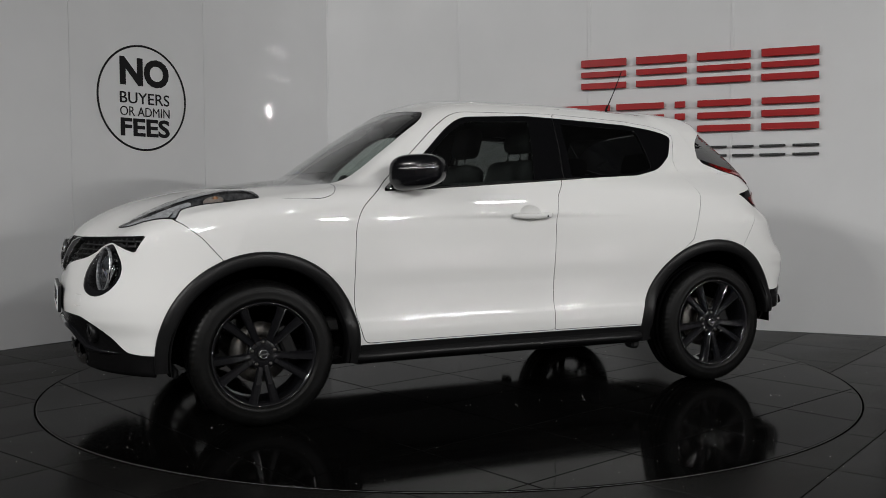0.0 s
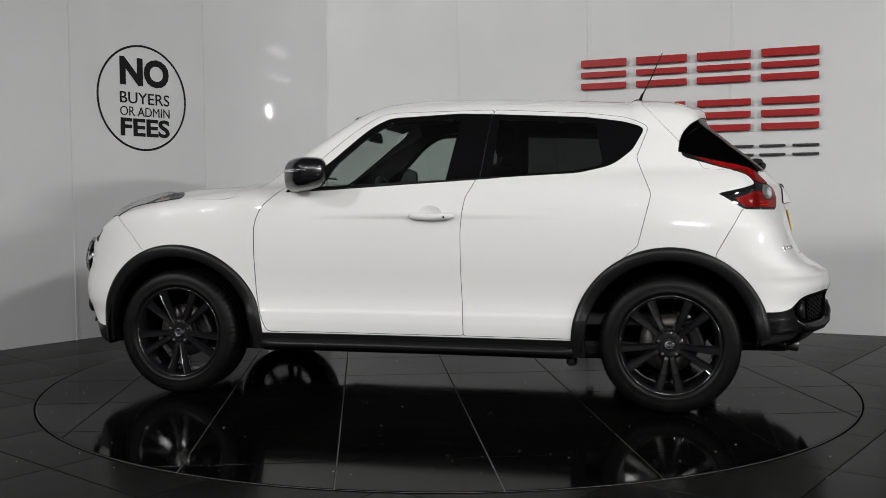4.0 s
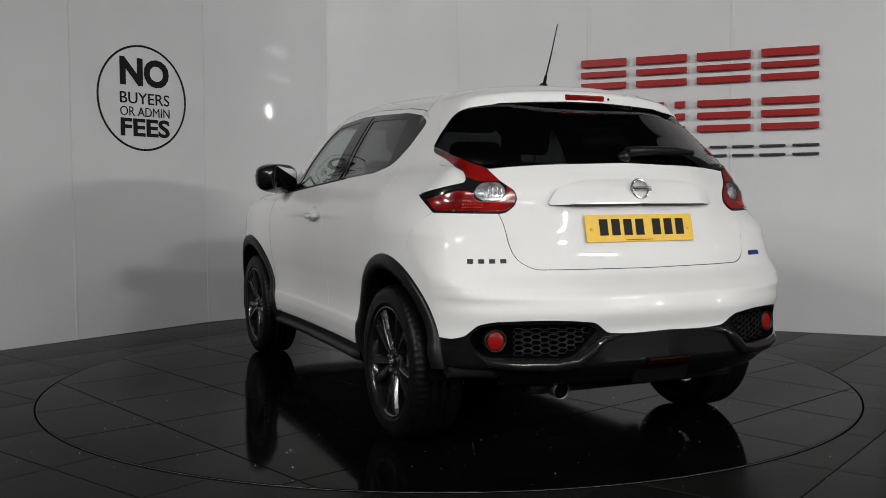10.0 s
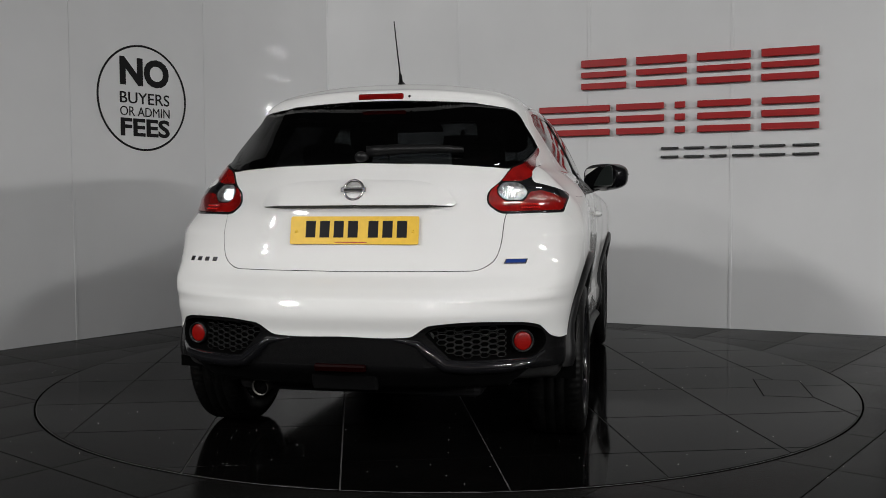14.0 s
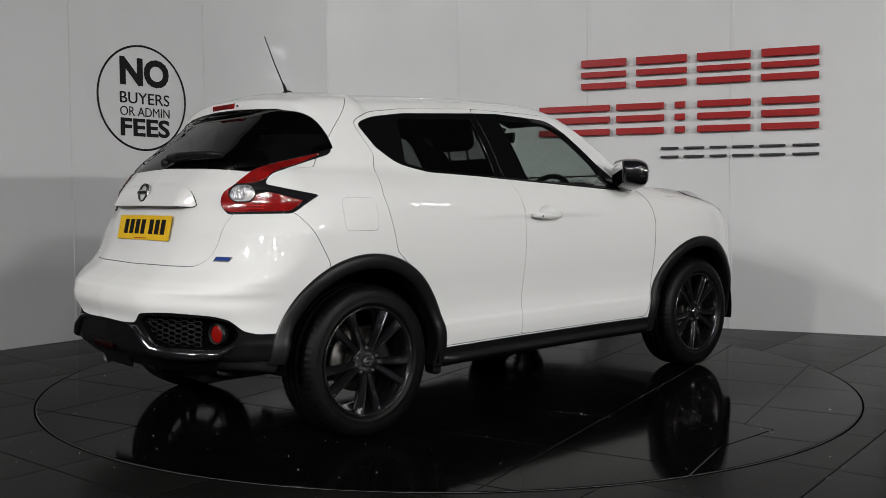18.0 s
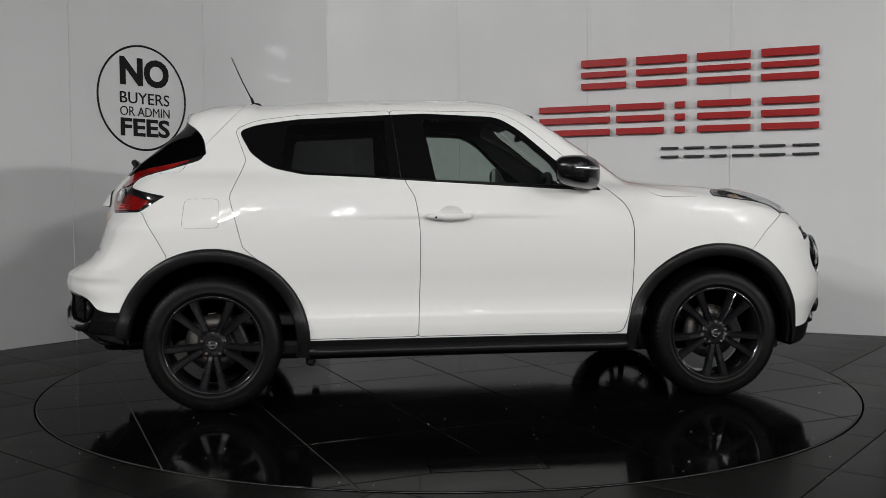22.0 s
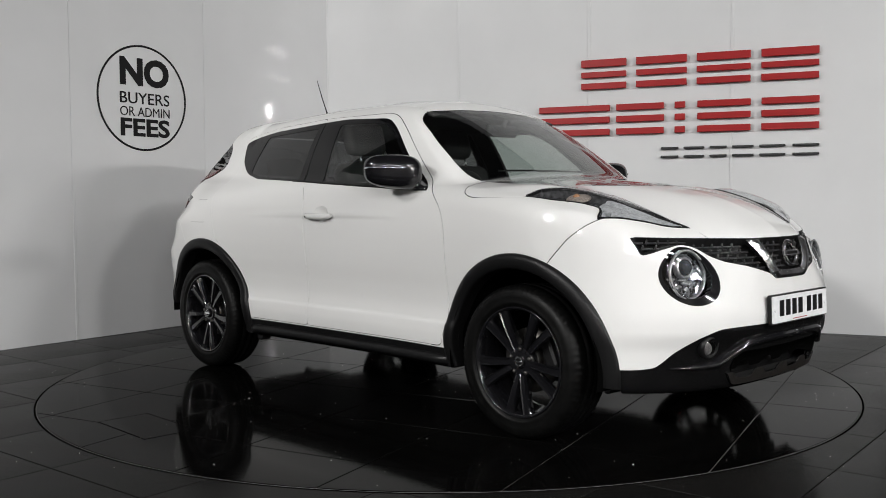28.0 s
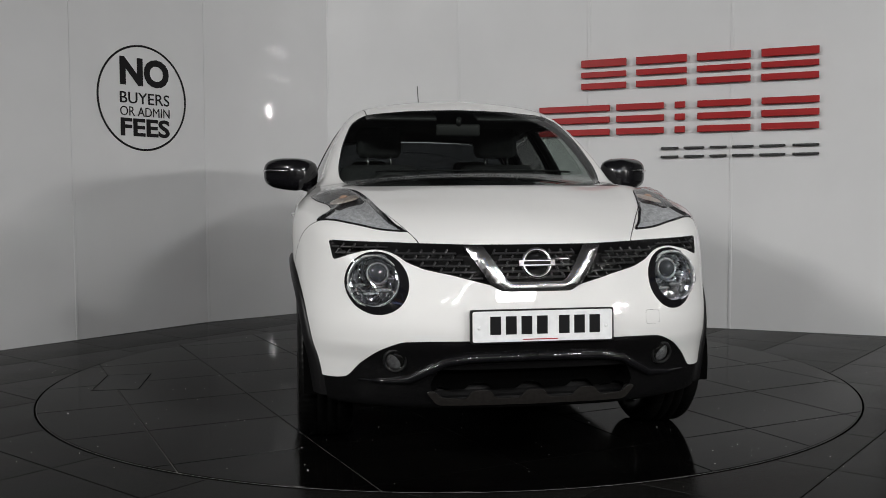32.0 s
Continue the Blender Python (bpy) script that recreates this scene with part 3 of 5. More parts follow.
def letters(text, x, z, width, height, parent, mat, bold=0.0, name="lettering"):
    cu = bpy.data.curves.new(name, "FONT")
    cu.body, cu.size, cu.align_x, cu.extrude, cu.offset = text, 1.0, "CENTER", 0.001, bold
    cu.resolution_u = 4
    tmp = new("text", cu)
    bpy.context.view_layer.update()
    me = bpy.data.meshes.new_from_object(tmp.evaluated_get(bpy.context.evaluated_depsgraph_get()))
    bpy.data.objects.remove(tmp)
    co = np.array([v.co for v in me.vertices])
    lo, hi = co.min(0), co.max(0)
    for v in me.vertices:
        p = v.co
        v.co = ((p.x - (lo[0] + hi[0]) / 2) / (hi[0] - lo[0]) * width, -p.z - 0.0, (p.y - lo[1]) / (hi[1] - lo[1]) * height)
    me.flip_normals()
    me.materials.clear()
    me.materials.append(mat)
    ob = part(name, me, None, parent, at=Matrix.Translation((x, 0.004, z)))
    return ob


letters("NO", 0.642, 1.928, 0.456, 0.222, notice, INK, 0.045)
letters("BUYERS", 0.64, 1.79, 0.46, 0.09, notice, INK, 0.008)
letters("OR ADMIN", 0.64, 1.694, 0.46, 0.073, notice, INK, 0.0)
letters("FEES", 0.64, 1.536, 0.456, 0.142, notice, INK, 0.03)

# dealer's sign as plain raised bars in its colours, three bars to each block
m, w = wall_frame(5)
sign = thing("wall_sign", "red and black raised dealer sign on the white wall", "sign", at=Matrix.Translation(JOINTS[6]) @ m.to_3x3().to_4x4())


def sign_bar(x0, x1, z0, z1, mat, depth=0.03, name="sign_bar"):
    part(name, box_bm(x1 - x0, depth, z1 - z0, Matrix.Translation(((x0 + x1) / 2, depth / 2 + 0.012, (z0 + z1) / 2)), 0.003, 1), mat, sign)


for x0, x1 in ((-1.19, -0.82), (-0.738, -0.34), (-0.262, 0.141), (0.219, 0.63)):
    for z0, z1 in ((2.105, 2.165), (2.02, 2.065), (1.925, 1.975)):
        sign_bar(x0, x1, z0, z1, RED_SIGN)
for x0, x1 in ((-1.55, -0.954), (-0.898, -0.515), (-0.43, -0.35), (-0.255, 0.145), (0.224, 0.637)):
    for z0, z1 in ((1.745, 1.795), (1.65, 1.70), (1.55, 1.60)):
        sign_bar(x0, x1, z0, z1, RED_SIGN)
for x0, x1 in ((-0.539, -0.40), (-0.36, -0.20), (-0.16, -0.03), (0.01, 0.17), (0.21, 0.40), (0.45, 0.64)):
    for z0, z1 in ((1.42, 1.438), (1.352, 1.37)):
        sign_bar(x0, x1, z0, z1, BLACK_SIGN, 0.02)



def dust(name, n, place, parent=None, seed=3):
    """Loose bright flecks on the tiles."""
    rnd = random.Random(seed)
    verts, faces = [], []
    while len(faces) < n:
        x, y = place(rnd)
        r, a, z = rnd.uniform(0.0012, 0.0028) * (1.7 if rnd.random() < 0.06 else 1), rnd.uniform(0, 6.28), 0.0008
        k = len(verts)
        for q in range(4):
            verts.append((x + r * math.cos(a + q * 1.57) * rnd.uniform(0.6, 1), y + r * math.sin(a + q * 1.57) * rnd.uniform(0.6, 1), z))
        verts.append((x, y, z + r * 0.9))
        for q in range(4):
            faces.append((k + q, k + (q + 1) % 4, k + 4))
    ob = part(name, mesh(name, verts, faces, DUST, False), None, parent)
    return tagged(ob, "small pale flecks of dust on the tiles", "" if parent else "dust", kind="stuff")


def on_disc(rnd):
    a, r = rnd.uniform(0, 6.283), (RING - 0.05) * math.sqrt(rnd.random())
    return r * math.cos(a), r * math.sin(a)


def off_disc(rnd):
    while True:
        x, y = rnd.uniform(-3.2, 3.2), rnd.uniform(-3.4, 0.8)
        if math.hypot(x, y) > RING + 0.03:
            return x, y


d = dust("dust", 1100, on_disc, turntable)
d.location.z = 0.0045
dust("dust", 420, off_disc, None, 8).location.z = 0.0


def girder(x0, y0, x1, y1, z, mat, label):
    """A painted I-section roof beam."""
    a, b = Vector((x0, y0, z)), Vector((x1, y1, z))
    u = (b - a).normalized()
    m = Matrix.Translation((a + b) / 2) @ Matrix.Rotation(math.atan2(u.y, u.x), 4, "Z")
    g = thing("roof_beam", label, "beam", at=m, group="roof beams")
    n = (b - a).length
    part("web", box_bm(n, 0.012, 0.26), mat, g)
    part("flange", box_bm(n, 0.15, 0.014, Matrix.Translation((0, 0, 0.137)), 0.003, 1), mat, g)
    part("flange", box_bm(n, 0.15, 0.014, Matrix.Translation((0, 0, -0.137)), 0.003, 1), mat, g)
    drop = HALL_TOP - z - 0.144
    for q in (-0.3, 0.3):
        part("hanger", box_bm(0.03, 0.03, drop, Matrix.Translation((q * n, 0, 0.144 + drop / 2))), mat, g)


girder(-6.0, -9.5, 7.0, -3.4, CEIL - 0.15, BEAM_BLUE, "blue painted steel roof beam hung under the ceiling")
girder(-11.0, -3.2, 11.0, -11.5, CEIL - 0.15, BEAM_BLUE, "blue painted steel roof beam hung under the ceiling")
girder(-9.0, -7.4, 9.0, -7.4, CEIL - 0.45, BEAM_ORANGE, "orange painted steel roof beam hung under the ceiling")
# ---------------------------------------------------------------- the car's panels
HUB_X, HUB_Z, WHEEL_R = 1.265, 0.33, 0.33
car = thing("car", "white compact crossover car with black wheels and arch trim", "car")
skin = Skin(*skin_mesh(0.0145))


def arch(radius):
    return lambda V: np.minimum(np.hypot(V[:, 0] - HUB_X, V[:, 2] - HUB_Z), np.hypot(V[:, 0] + HUB_X, V[:, 2] - HUB_Z)) - radius


skin.take(arch(0.402), 0.0)
low_front = curve((0, 0.512), (0.3, 0.511), (0.475, 0.506), (0.554, 0.478), (0.633, 0.418), (0.696, 0.353), (0.76, 0.345), (0.95, 0.345))
low_rear = curve((0, 0.517), (0.16, 0.513), (0.26, 0.518), (0.34, 0.562), (0.5, 0.572), (0.66, 0.566), (0.72, 0.552), (0.765, 0.505), (0.8, 0.492), (0.95, 0.492))

# arch trim
clad = skin.take(lambda V: np.maximum(arch(0.466)(V), 0.5 - np.abs(V[:, 1])), 0.001)


def flank(x, z):
    """The skin's half width at places seen from the side."""
    lo, hi = np.full(np.shape(x), 0.3), np.full(np.shape(x), 1.05)
    for _ in range(24):
        mid = (lo + hi) / 2
        inside = body(x, mid, z) < 0
        lo, hi = np.where(inside, mid, lo), np.where(inside, hi, mid)
    return lo


for sx in (1, -1):
    # a band with a rounded section and a turned-in lip round the opening
    ang = np.radians(np.linspace(-8, 190, 97) if sx > 0 else np.linspace(-10, 175, 97))[:, None]
    rad = np.array([0.400, 0.400, 0.401, 0.404, 0.411, 0.421, 0.433, 0.445, 0.455, 0.462, 0.466, 0.4665])[None]
    rise = np.array([-0.06, -0.004, 0.006, 0.0115, 0.0155, 0.018, 0.0185, 0.0175, 0.0145, 0.010, 0.004, -0.008])[None]
    bx, bz = sx * HUB_X + rad * np.cos(ang), HUB_Z + rad * np.sin(ang)
    by = flank(bx, np.maximum(bz, 0.262)) + rise
    q = np.arange(bx.size).reshape(bx.shape)
    quads = np.stack([q[:-1, :-1], q[1:, :-1], q[1:, 1:], q[:-1, 1:]], -1).reshape(-1, 4)
    for sy in (1, -1):
        rim = mesh("arch_trim", np.stack([bx, sy * by, bz], -1).reshape(-1, 3), quads if sy < 0 else quads[:, ::-1], PLASTIC)
        part("arch_trim", rim, None, car, "matt black plastic wheel arch trim")

# black lower edge: front, back, sills
lower = skin.take(lambda V: np.where(V[:, 0] > 1.4, V[:, 2] - low_front(np.abs(V[:, 1])), np.where(V[:, 0] < -1.4, V[:, 2] - low_rear(np.abs(V[:, 1])), V[:, 2] - 0.337)), 0.001)
lx = lower[0][lower[1]].mean(1)[:, 0]
low = Skin(*lower)
VENT = rounded([(0.315, 0.532, 0.01), (0.37, 0.556), (0.66, 0.556, 0.03), (0.735, 0.535, 0.03), (0.752, 0.485, 0.03), (0.71, 0.432, 0.03), (0.42, 0.428, 0.02)], 0.02)
vents = halves(low.take(ends(VENT, -1.4), 0.0))
SKID = rounded([(-0.2, 0.266), (0.36, 0.266, 0.015), (0.40, 0.315, 0.01), (0.372, 0.32, 0.01), (0.345, 0.294), (0.255, 0.29), (0.23, 0.322), (0.17, 0.322), (0.145, 0.29), (0.055, 0.29), (0.03, 0.322), (-0.2, 0.322)], 0.012)
SKID_MAT = grain(material("dark_skid", (0.03, 0.028, 0.026), 0.3, spec=0.3), 80, (0.01, 0.0092, 0.0086), (0.02, 0.0184, 0.0172), 0.0003, 300)
panel("skid_plate", low.take(ends(SKID, 1.5), 0.0), SKID_MAT, car, "dark scalloped skid plate under the front bumper", lift=0.006, fold=0.008)
MOUTH = rounded([(-0.2, 0.40), (0.36, 0.40, 0.02), (0.39, 0.34, 0.02), (0.35, 0.275), (-0.2, 0.275)], 0.02)
mouth = low.take(ends(MOUTH, 1.5), 0.0)
panel("lower_mouth", mouth, GROOVE, car, "black recessed lower air intake", lift=lambda V: -0.07 * step(-ends(MOUTH, 1.5)(V), 0, 0.012), fold=0)
# the corners behind the rear wheels are cut away under the lips
low.take(lambda V: np.maximum(np.maximum(V[:, 0] + 1.3, 0.60 - np.abs(V[:, 1])), V[:, 2] - 0.385 + 0.9 * np.maximum(0.68 - np.abs(V[:, 1]), 0)), 0.0)
lower = (low.V, low.F)
lx = lower[0][lower[1]].mean(1)[:, 0]
panel("lower_front_bumper", (lower[0], lower[1][lx > 1.2]), LOWER_BLACK, car, "black plastic lower front bumper", lift=-0.004)
panel("lower_rear_bumper", (lower[0], lower[1][lx < -1.2]), LOWER_BLACK, car, "black plastic lower rear bumper", lift=-0.004)
for half in halves((lower[0], lower[1][np.abs(lx) <= 1.2])):
    panel("sill", half, PLASTIC, car, "black plastic sill", lift=0.002)
for sy in (1, -1):
    # a running board with a rounded edge along the sill
    xs = np.linspace(-0.86, 0.84, 35)[:, None]
    fade = np.clip((0.87 - np.abs(xs)) / 0.1, 0.25, 1)
    a = np.linspace(-0.55 * np.pi, 0.62 * np.pi, 11)[None]
    bz = 0.282 + 0.027 * np.sin(a) + 0 * xs
    by = flank(xs + 0 * a, np.full(bz.shape, 0.29)) - 0.03 + (0.022 + 0.045 * np.maximum(np.cos(a), -0.4)) * fade
    q = np.arange(bz.size).reshape(bz.shape)
    quads = np.stack([q[:-1, :-1], q[1:, :-1], q[1:, 1:], q[:-1, 1:]], -1).reshape(-1, 4)
    board = mesh("running_board", np.stack([xs + 0 * a, sy * by, bz], -1).reshape(-1, 3), quads if sy < 0 else quads[:, ::-1], PLASTIC)
    part("running_board", board, None, car, "black plastic running board with a rounded edge")

# glass and black window surrounds
DAYLIGHT = rounded([(-1.146, 1.372, 0.03), (-1.085, 1.262), (-0.992, 1.187, 0.09), (-0.827, 1.151), (-0.426, 1.131), (0.15, 1.103), (0.665, 1.066, 0.02), (0.66, 1.082, 0.02),
                    (0.454, 1.222), (0.27, 1.39, 0.1), (0.17, 1.452, 0.1), (-0.209, 1.469), (-0.376, 1.462), (-0.855, 1.435), (-1.05, 1.408, 0.06)], 0.02)
FRONT_PANE = rounded([(-0.17, 1.115), (0.50, 1.09, 0.02), (0.42, 1.215), (0.255, 1.37, 0.08), (0.15, 1.428, 0.08), (-0.225, 1.44)], 0.015)
REAR_PANE = rounded([(-0.40, 1.142), (-0.80, 1.162), (-0.945, 1.19, 0.03), (-0.905, 1.405, 0.02), (-0.42, 1.43)], 0.012)
for k, (outline, mat, name) in enumerate(((FRONT_PANE, GLASS, "front_door_glass"), (REAR_PANE, PRIVACY, "rear_door_glass"))):
    for half in halves(skin.take(side(outline), 0.0005)):
        panel(name, half, mat, car, "clear side window glass" if k == 0 else "dark tinted rear side window", lift=-0.004, fold=0)
for half in halves(skin.take(side(DAYLIGHT), 0.001)):
    panel("window_surround", half, SURROUND, car, "gloss black window surround and pillar trim", lift=-0.001, fold=0.02)
SCREEN_EDGE = rounded([(0, 1.507), (0.27, 1.499), (0.49, 1.48, 0.05), (0.57, 1.43, 0.07), (0.628, 1.3), (0.655, 1.19), (0.655, 1.13, 0.05), (0.61, 1.085), (0, 1.085),
                       (-0.2, 1.085), (-0.2, 1.507)], 0.03)
panel("windscreen", skin.take(ends(SCREEN_EDGE, 0.15)), SCREEN_GLASS, car, "windscreen glass", lift=-0.002, fold=0)
# tail lamps, seen from the rear quarter
LAMP = rounded([(-0.652, 1.250, 0.01), (-0.80, 1.214), (-0.92, 1.188), (-1.074, 1.152), (-1.16, 1.10), (-1.255, 1.055, 0.03), (-1.268, 1.01, 0.03), (-1.215, 0.968, 0.03), (-0.81, 0.972, 0.02),
                (-0.675, 1.047, 0.004), (-0.99, 1.093, 0.02), (-0.96, 1.135, 0.02), (-0.79, 1.188), (-0.666, 1.224, 0.01)], 0.02)


def quarter(outline):
    return lambda V: np.maximum(outline_distance(np.stack([V[:, 0] + np.abs(V[:, 1]), V[:, 2]], 1), outline), np.maximum(V[:, 0] + 1.2, 0.4 - np.abs(V[:, 1])))


lamps = halves(skin.take(quarter(LAMP), 0.0015))
ARM_TOP = curve((-1.26, 1.05), (-1.16, 1.10), (-1.074, 1.152), (-0.92, 1.188), (-0.80, 1.214), (-0.652, 1.250))
GLASS_END = curve((1.1, -1.32), (1.244, -1.305), (1.306, -1.312), (1.35, -1.33), (1.385, -1.36), (1.41, -1.395), (1.43, -1.425), (1.46, -1.44))
REAR_EDGE = rounded([(-0.2, 1.172), (0, 1.172), (0.366, 1.162), (0.52, 1.152), (0.58, 1.145, 0.02), (0.68, 1.16, 0.02), (0.74, 1.21, 0.02), (0.72, 1.31), (0.68, 1.40, 0.02), (0.60, 1.424, 0.03), (0.307, 1.438), (0.1, 1.446),
                     (-0.2, 1.446)], 0.03)


def glass_slope(V):
    """The even slope of the rear glass, without the blends at its rim."""
    h = 0.01
    dz = (REAR_GLASS(V[:, 2] + h) - REAR_GLASS(V[:, 2] - h)) / (2 * h)
    return np.stack([-np.ones(len(V)), 0.6 * V[:, 1] + 11 * V[:, 1] ** 5, -dz], 1)


panel("rear_window", skin.take(lambda V: np.maximum(np.maximum(ends(REAR_EDGE, -1.2)(V), V[:, 0] - GLASS_END(V[:, 2])), ARM_TOP(V[:, 0] + np.abs(V[:, 1])) - V[:, 2])), REAR_TINT, car, "dark tinted rear window", lift=-0.003, fold=0, slope=glass_slope)

# bonnet, upper lamps, grille and headlights
DRL = rounded([(1.26, 0.80, 0.006), (1.275, 0.71, 0.03), (1.40, 0.612, 0.06), (1.65, 0.545), (1.79, 0.49), (1.848, 0.446, 0.004), (1.80, 0.56), (1.735, 0.675), (1.628, 0.788, 0.004), (1.60, 0.722, 0.02), (1.51, 0.738), (1.40, 0.778)], 0.03)
drl = halves(skin.take(above(DRL, 0.8), 0.0012))
GRILLE = rounded([(-0.3, 0.858), (0, 0.858), (0.226, 0.858), (0.412, 0.862), (0.745, 0.873, 0.008), (0.73, 0.798, 0.012), (0.665, 0.822), (0.583, 0.842, 0.05), (0.515, 0.83, 0.05), (0.463, 0.792), (0.405, 0.768), (0.308, 0.748),
                  (0.168, 0.711), (0.13, 0.688), (0, 0.688), (-0.3, 0.688)], 0.012)
grille_skin = skin.take(ends(GRILLE, 1.5), 0.001)
LIGHT_Y, LIGHT_Z, LIGHT_R = 0.576, 0.717, 0.115
bezels = halves(skin.take(lambda V: np.maximum(np.hypot(np.abs(V[:, 1]) - LIGHT_Y, V[:, 2] - LIGHT_Z) - LIGHT_R, 1.5 - V[:, 0]), 0.001))
BONNET = rounded([(0.99, -0.3), (0.98, 0.0), (0.94, 0.45, 0.1), (0.89, 0.61, 0.04), (0.89, 0.74, 0.04), (0.915, 0.815, 0.03), (0.98, 0.836, 0.04), (1.15, 0.83), (1.265, 0.80), (1.40, 0.612), (1.65, 0.545), (1.848, 0.446), (1.913, 0.412), (2.2, 0.36), (2.2, -0.3)], 0.03)
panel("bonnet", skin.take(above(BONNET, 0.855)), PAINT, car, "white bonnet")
cowl = skin.take(lambda V: np.maximum(np.maximum(0.80 - V[:, 0], V[:, 0] - 1.0), np.maximum(np.abs(V[:, 1]) - 0.62, 1.06 - V[:, 2])), 0.001)
panel("scuttle", cowl, PLASTIC, car, "black plastic scuttle panel under the windscreen", lift=-0.012)
WING_SEAM = [(1.40, 0.70), (1.449, 0.768), (1.532, 0.863), (1.60, 0.918), (1.66, 0.955), (1.7, 1.3), (2.6, 1.3), (2.6, 0.1), (1.40, 0.1)]
TOW = rounded([(0.43, 0.552), (0.492, 0.552), (0.492, 0.605), (0.43, 0.605)], 0.012)
panel("tow_cover", skin.take(lambda V: np.maximum(outline_distance(V[:, [1, 2]], TOW), 1.6 - V[:, 0]), 0.001), PAINT, car, "white square tow eye cover")
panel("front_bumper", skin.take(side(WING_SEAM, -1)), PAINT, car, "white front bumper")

# doors
def cup(V):
    return np.hypot((V[:, 0] + 0.105) / 0.062, (V[:, 2] - 0.952) / 0.042)


for half in halves(skin.take(lambda V: np.maximum((cup(V) - 1) * 0.042, 0.5 - np.abs(V[:, 1])), 0.0)):
    panel("handle_cup", half, PAINT, car, "white hollow behind the door handle", lift=lambda V: -0.026 * np.clip(1 - cup(V) ** 2, 0, 1), fold=0)
FRONT_DOOR = rounded([(-0.39, 1.485), (-0.33, 1.12, 0.1), (-0.281, 1.04), (-0.258, 0.9, 0.2), (-0.258, 0.619), (-0.268, 0.345, 0.01), (0.775, 0.345, 0.03), (0.828, 0.503, 0.1), (0.828, 0.729, 0.15), (0.824, 0.90, 0.1),
                      (0.79, 0.99, 0.08), (0.70, 1.07), (0.56, 1.19), (0.335, 1.39, 0.1), (0.20, 1.48, 0.1)], 0.02)
REAR_DOOR = rounded([(-0.39, 1.485), (-0.33, 1.12, 0.1), (-0.281, 1.04), (-0.258, 0.9, 0.2), (-0.258, 0.619), (-0.268, 0.345, 0.01), (-0.83, 0.345, 0.01), (-0.85, 0.5, 0.05), (-1.0, 0.7), (-1.114, 0.80, 0.004), (-1.176, 1.045, 0.02), (-1.105, 1.225), (-1.165, 1.38, 0.03),
                     (-1.06, 1.43, 0.05), (-0.855, 1.457)], 0.02)
for outline, name in ((FRONT_DOOR, "front_door"), (REAR_DOOR, "rear_door")):
    for half in halves(skin.take(side(outline, 0.45))):
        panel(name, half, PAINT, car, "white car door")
FLAP = rounded([(-1.398, 0.895), (-1.222, 0.895), (-1.222, 1.034), (-1.385, 1.034)], 0.025)
panel("fuel_flap", skin.take(lambda V: np.maximum(outline_distance(V[:, [0, 2]], FLAP), V[:, 1] + 0.5), 0.0012), PAINT, car, "white fuel flap")
# roof and back
TAILGATE = rounded([(-0.3, 0.75), (0, 0.75), (0.495, 0.754, 0.05), (0.553, 0.79, 0.05), (0.573, 0.86), (0.578, 0.962), (0.62, 1.05), (0.7, 1.2), (0.7, 1.45), (0.5, 1.7), (-0.3, 1.7)], 0.03)
LEDGE = rounded([(-0.3, 1.002), (0, 1.0), (0.40, 0.997, 0.012), (0.365, 1.06, 0.06), (0.25, 1.098, 0.08), (0, 1.106), (-0.3, 1.106)], 0.02)
# the black folded rim stands in for the shade under this ledge
panel("tailgate_handle_ledge", skin.take(ends(LEDGE, -1.3), 0.0), PAINT, car, "white ledge over the rear number plate", lift=lambda V: 0.04 * np.clip((1.103 - V[:, 2]) / 0.1, 0, 1) * np.clip((0.42 - np.abs(V[:, 1])) / 0.12, 0, 1), fold=0.03)
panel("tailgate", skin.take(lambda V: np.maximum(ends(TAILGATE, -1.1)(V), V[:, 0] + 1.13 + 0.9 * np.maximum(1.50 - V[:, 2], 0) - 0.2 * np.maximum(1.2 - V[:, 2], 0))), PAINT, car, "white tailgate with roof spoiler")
REAR_SEAM = [(-1.45, 0.45), (-1.472, 0.766), (-1.526, 0.863), (-1.587, 0.964), (-1.62, 0.99), (-1.9, 1.2), (-2.6, 1.2), (-2.6, 0.1), (-1.45, 0.1)]
panel("rear_bumper", skin.take(side(REAR_SEAM, -1)), PAINT, car, "white rear bumper")
ROOF_EDGE = rounded([(0.6, -0.3), (0.6, 0.0), (0.55, 0.44, 0.02), (0.34, 0.485, 0.02), (-0.6, 0.515), (-1.15, 0.47, 0.02), (-1.25, 0.2), (-1.3, -0.3)], 0.02)
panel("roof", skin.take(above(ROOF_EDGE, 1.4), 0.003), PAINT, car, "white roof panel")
wings = skin.take(lambda V: np.maximum(0.70 - V[:, 0], V[:, 2] - 1.115), 0.0)
for half in halves(wings):
    panel("front_wing", half, PAINT, car, "white front wing", fold=0)
under = skin.V[skin.F].mean(1)[:, 2] < 0.3
for half in halves((skin.V, skin.F[~under])):
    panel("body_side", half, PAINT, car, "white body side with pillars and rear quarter")

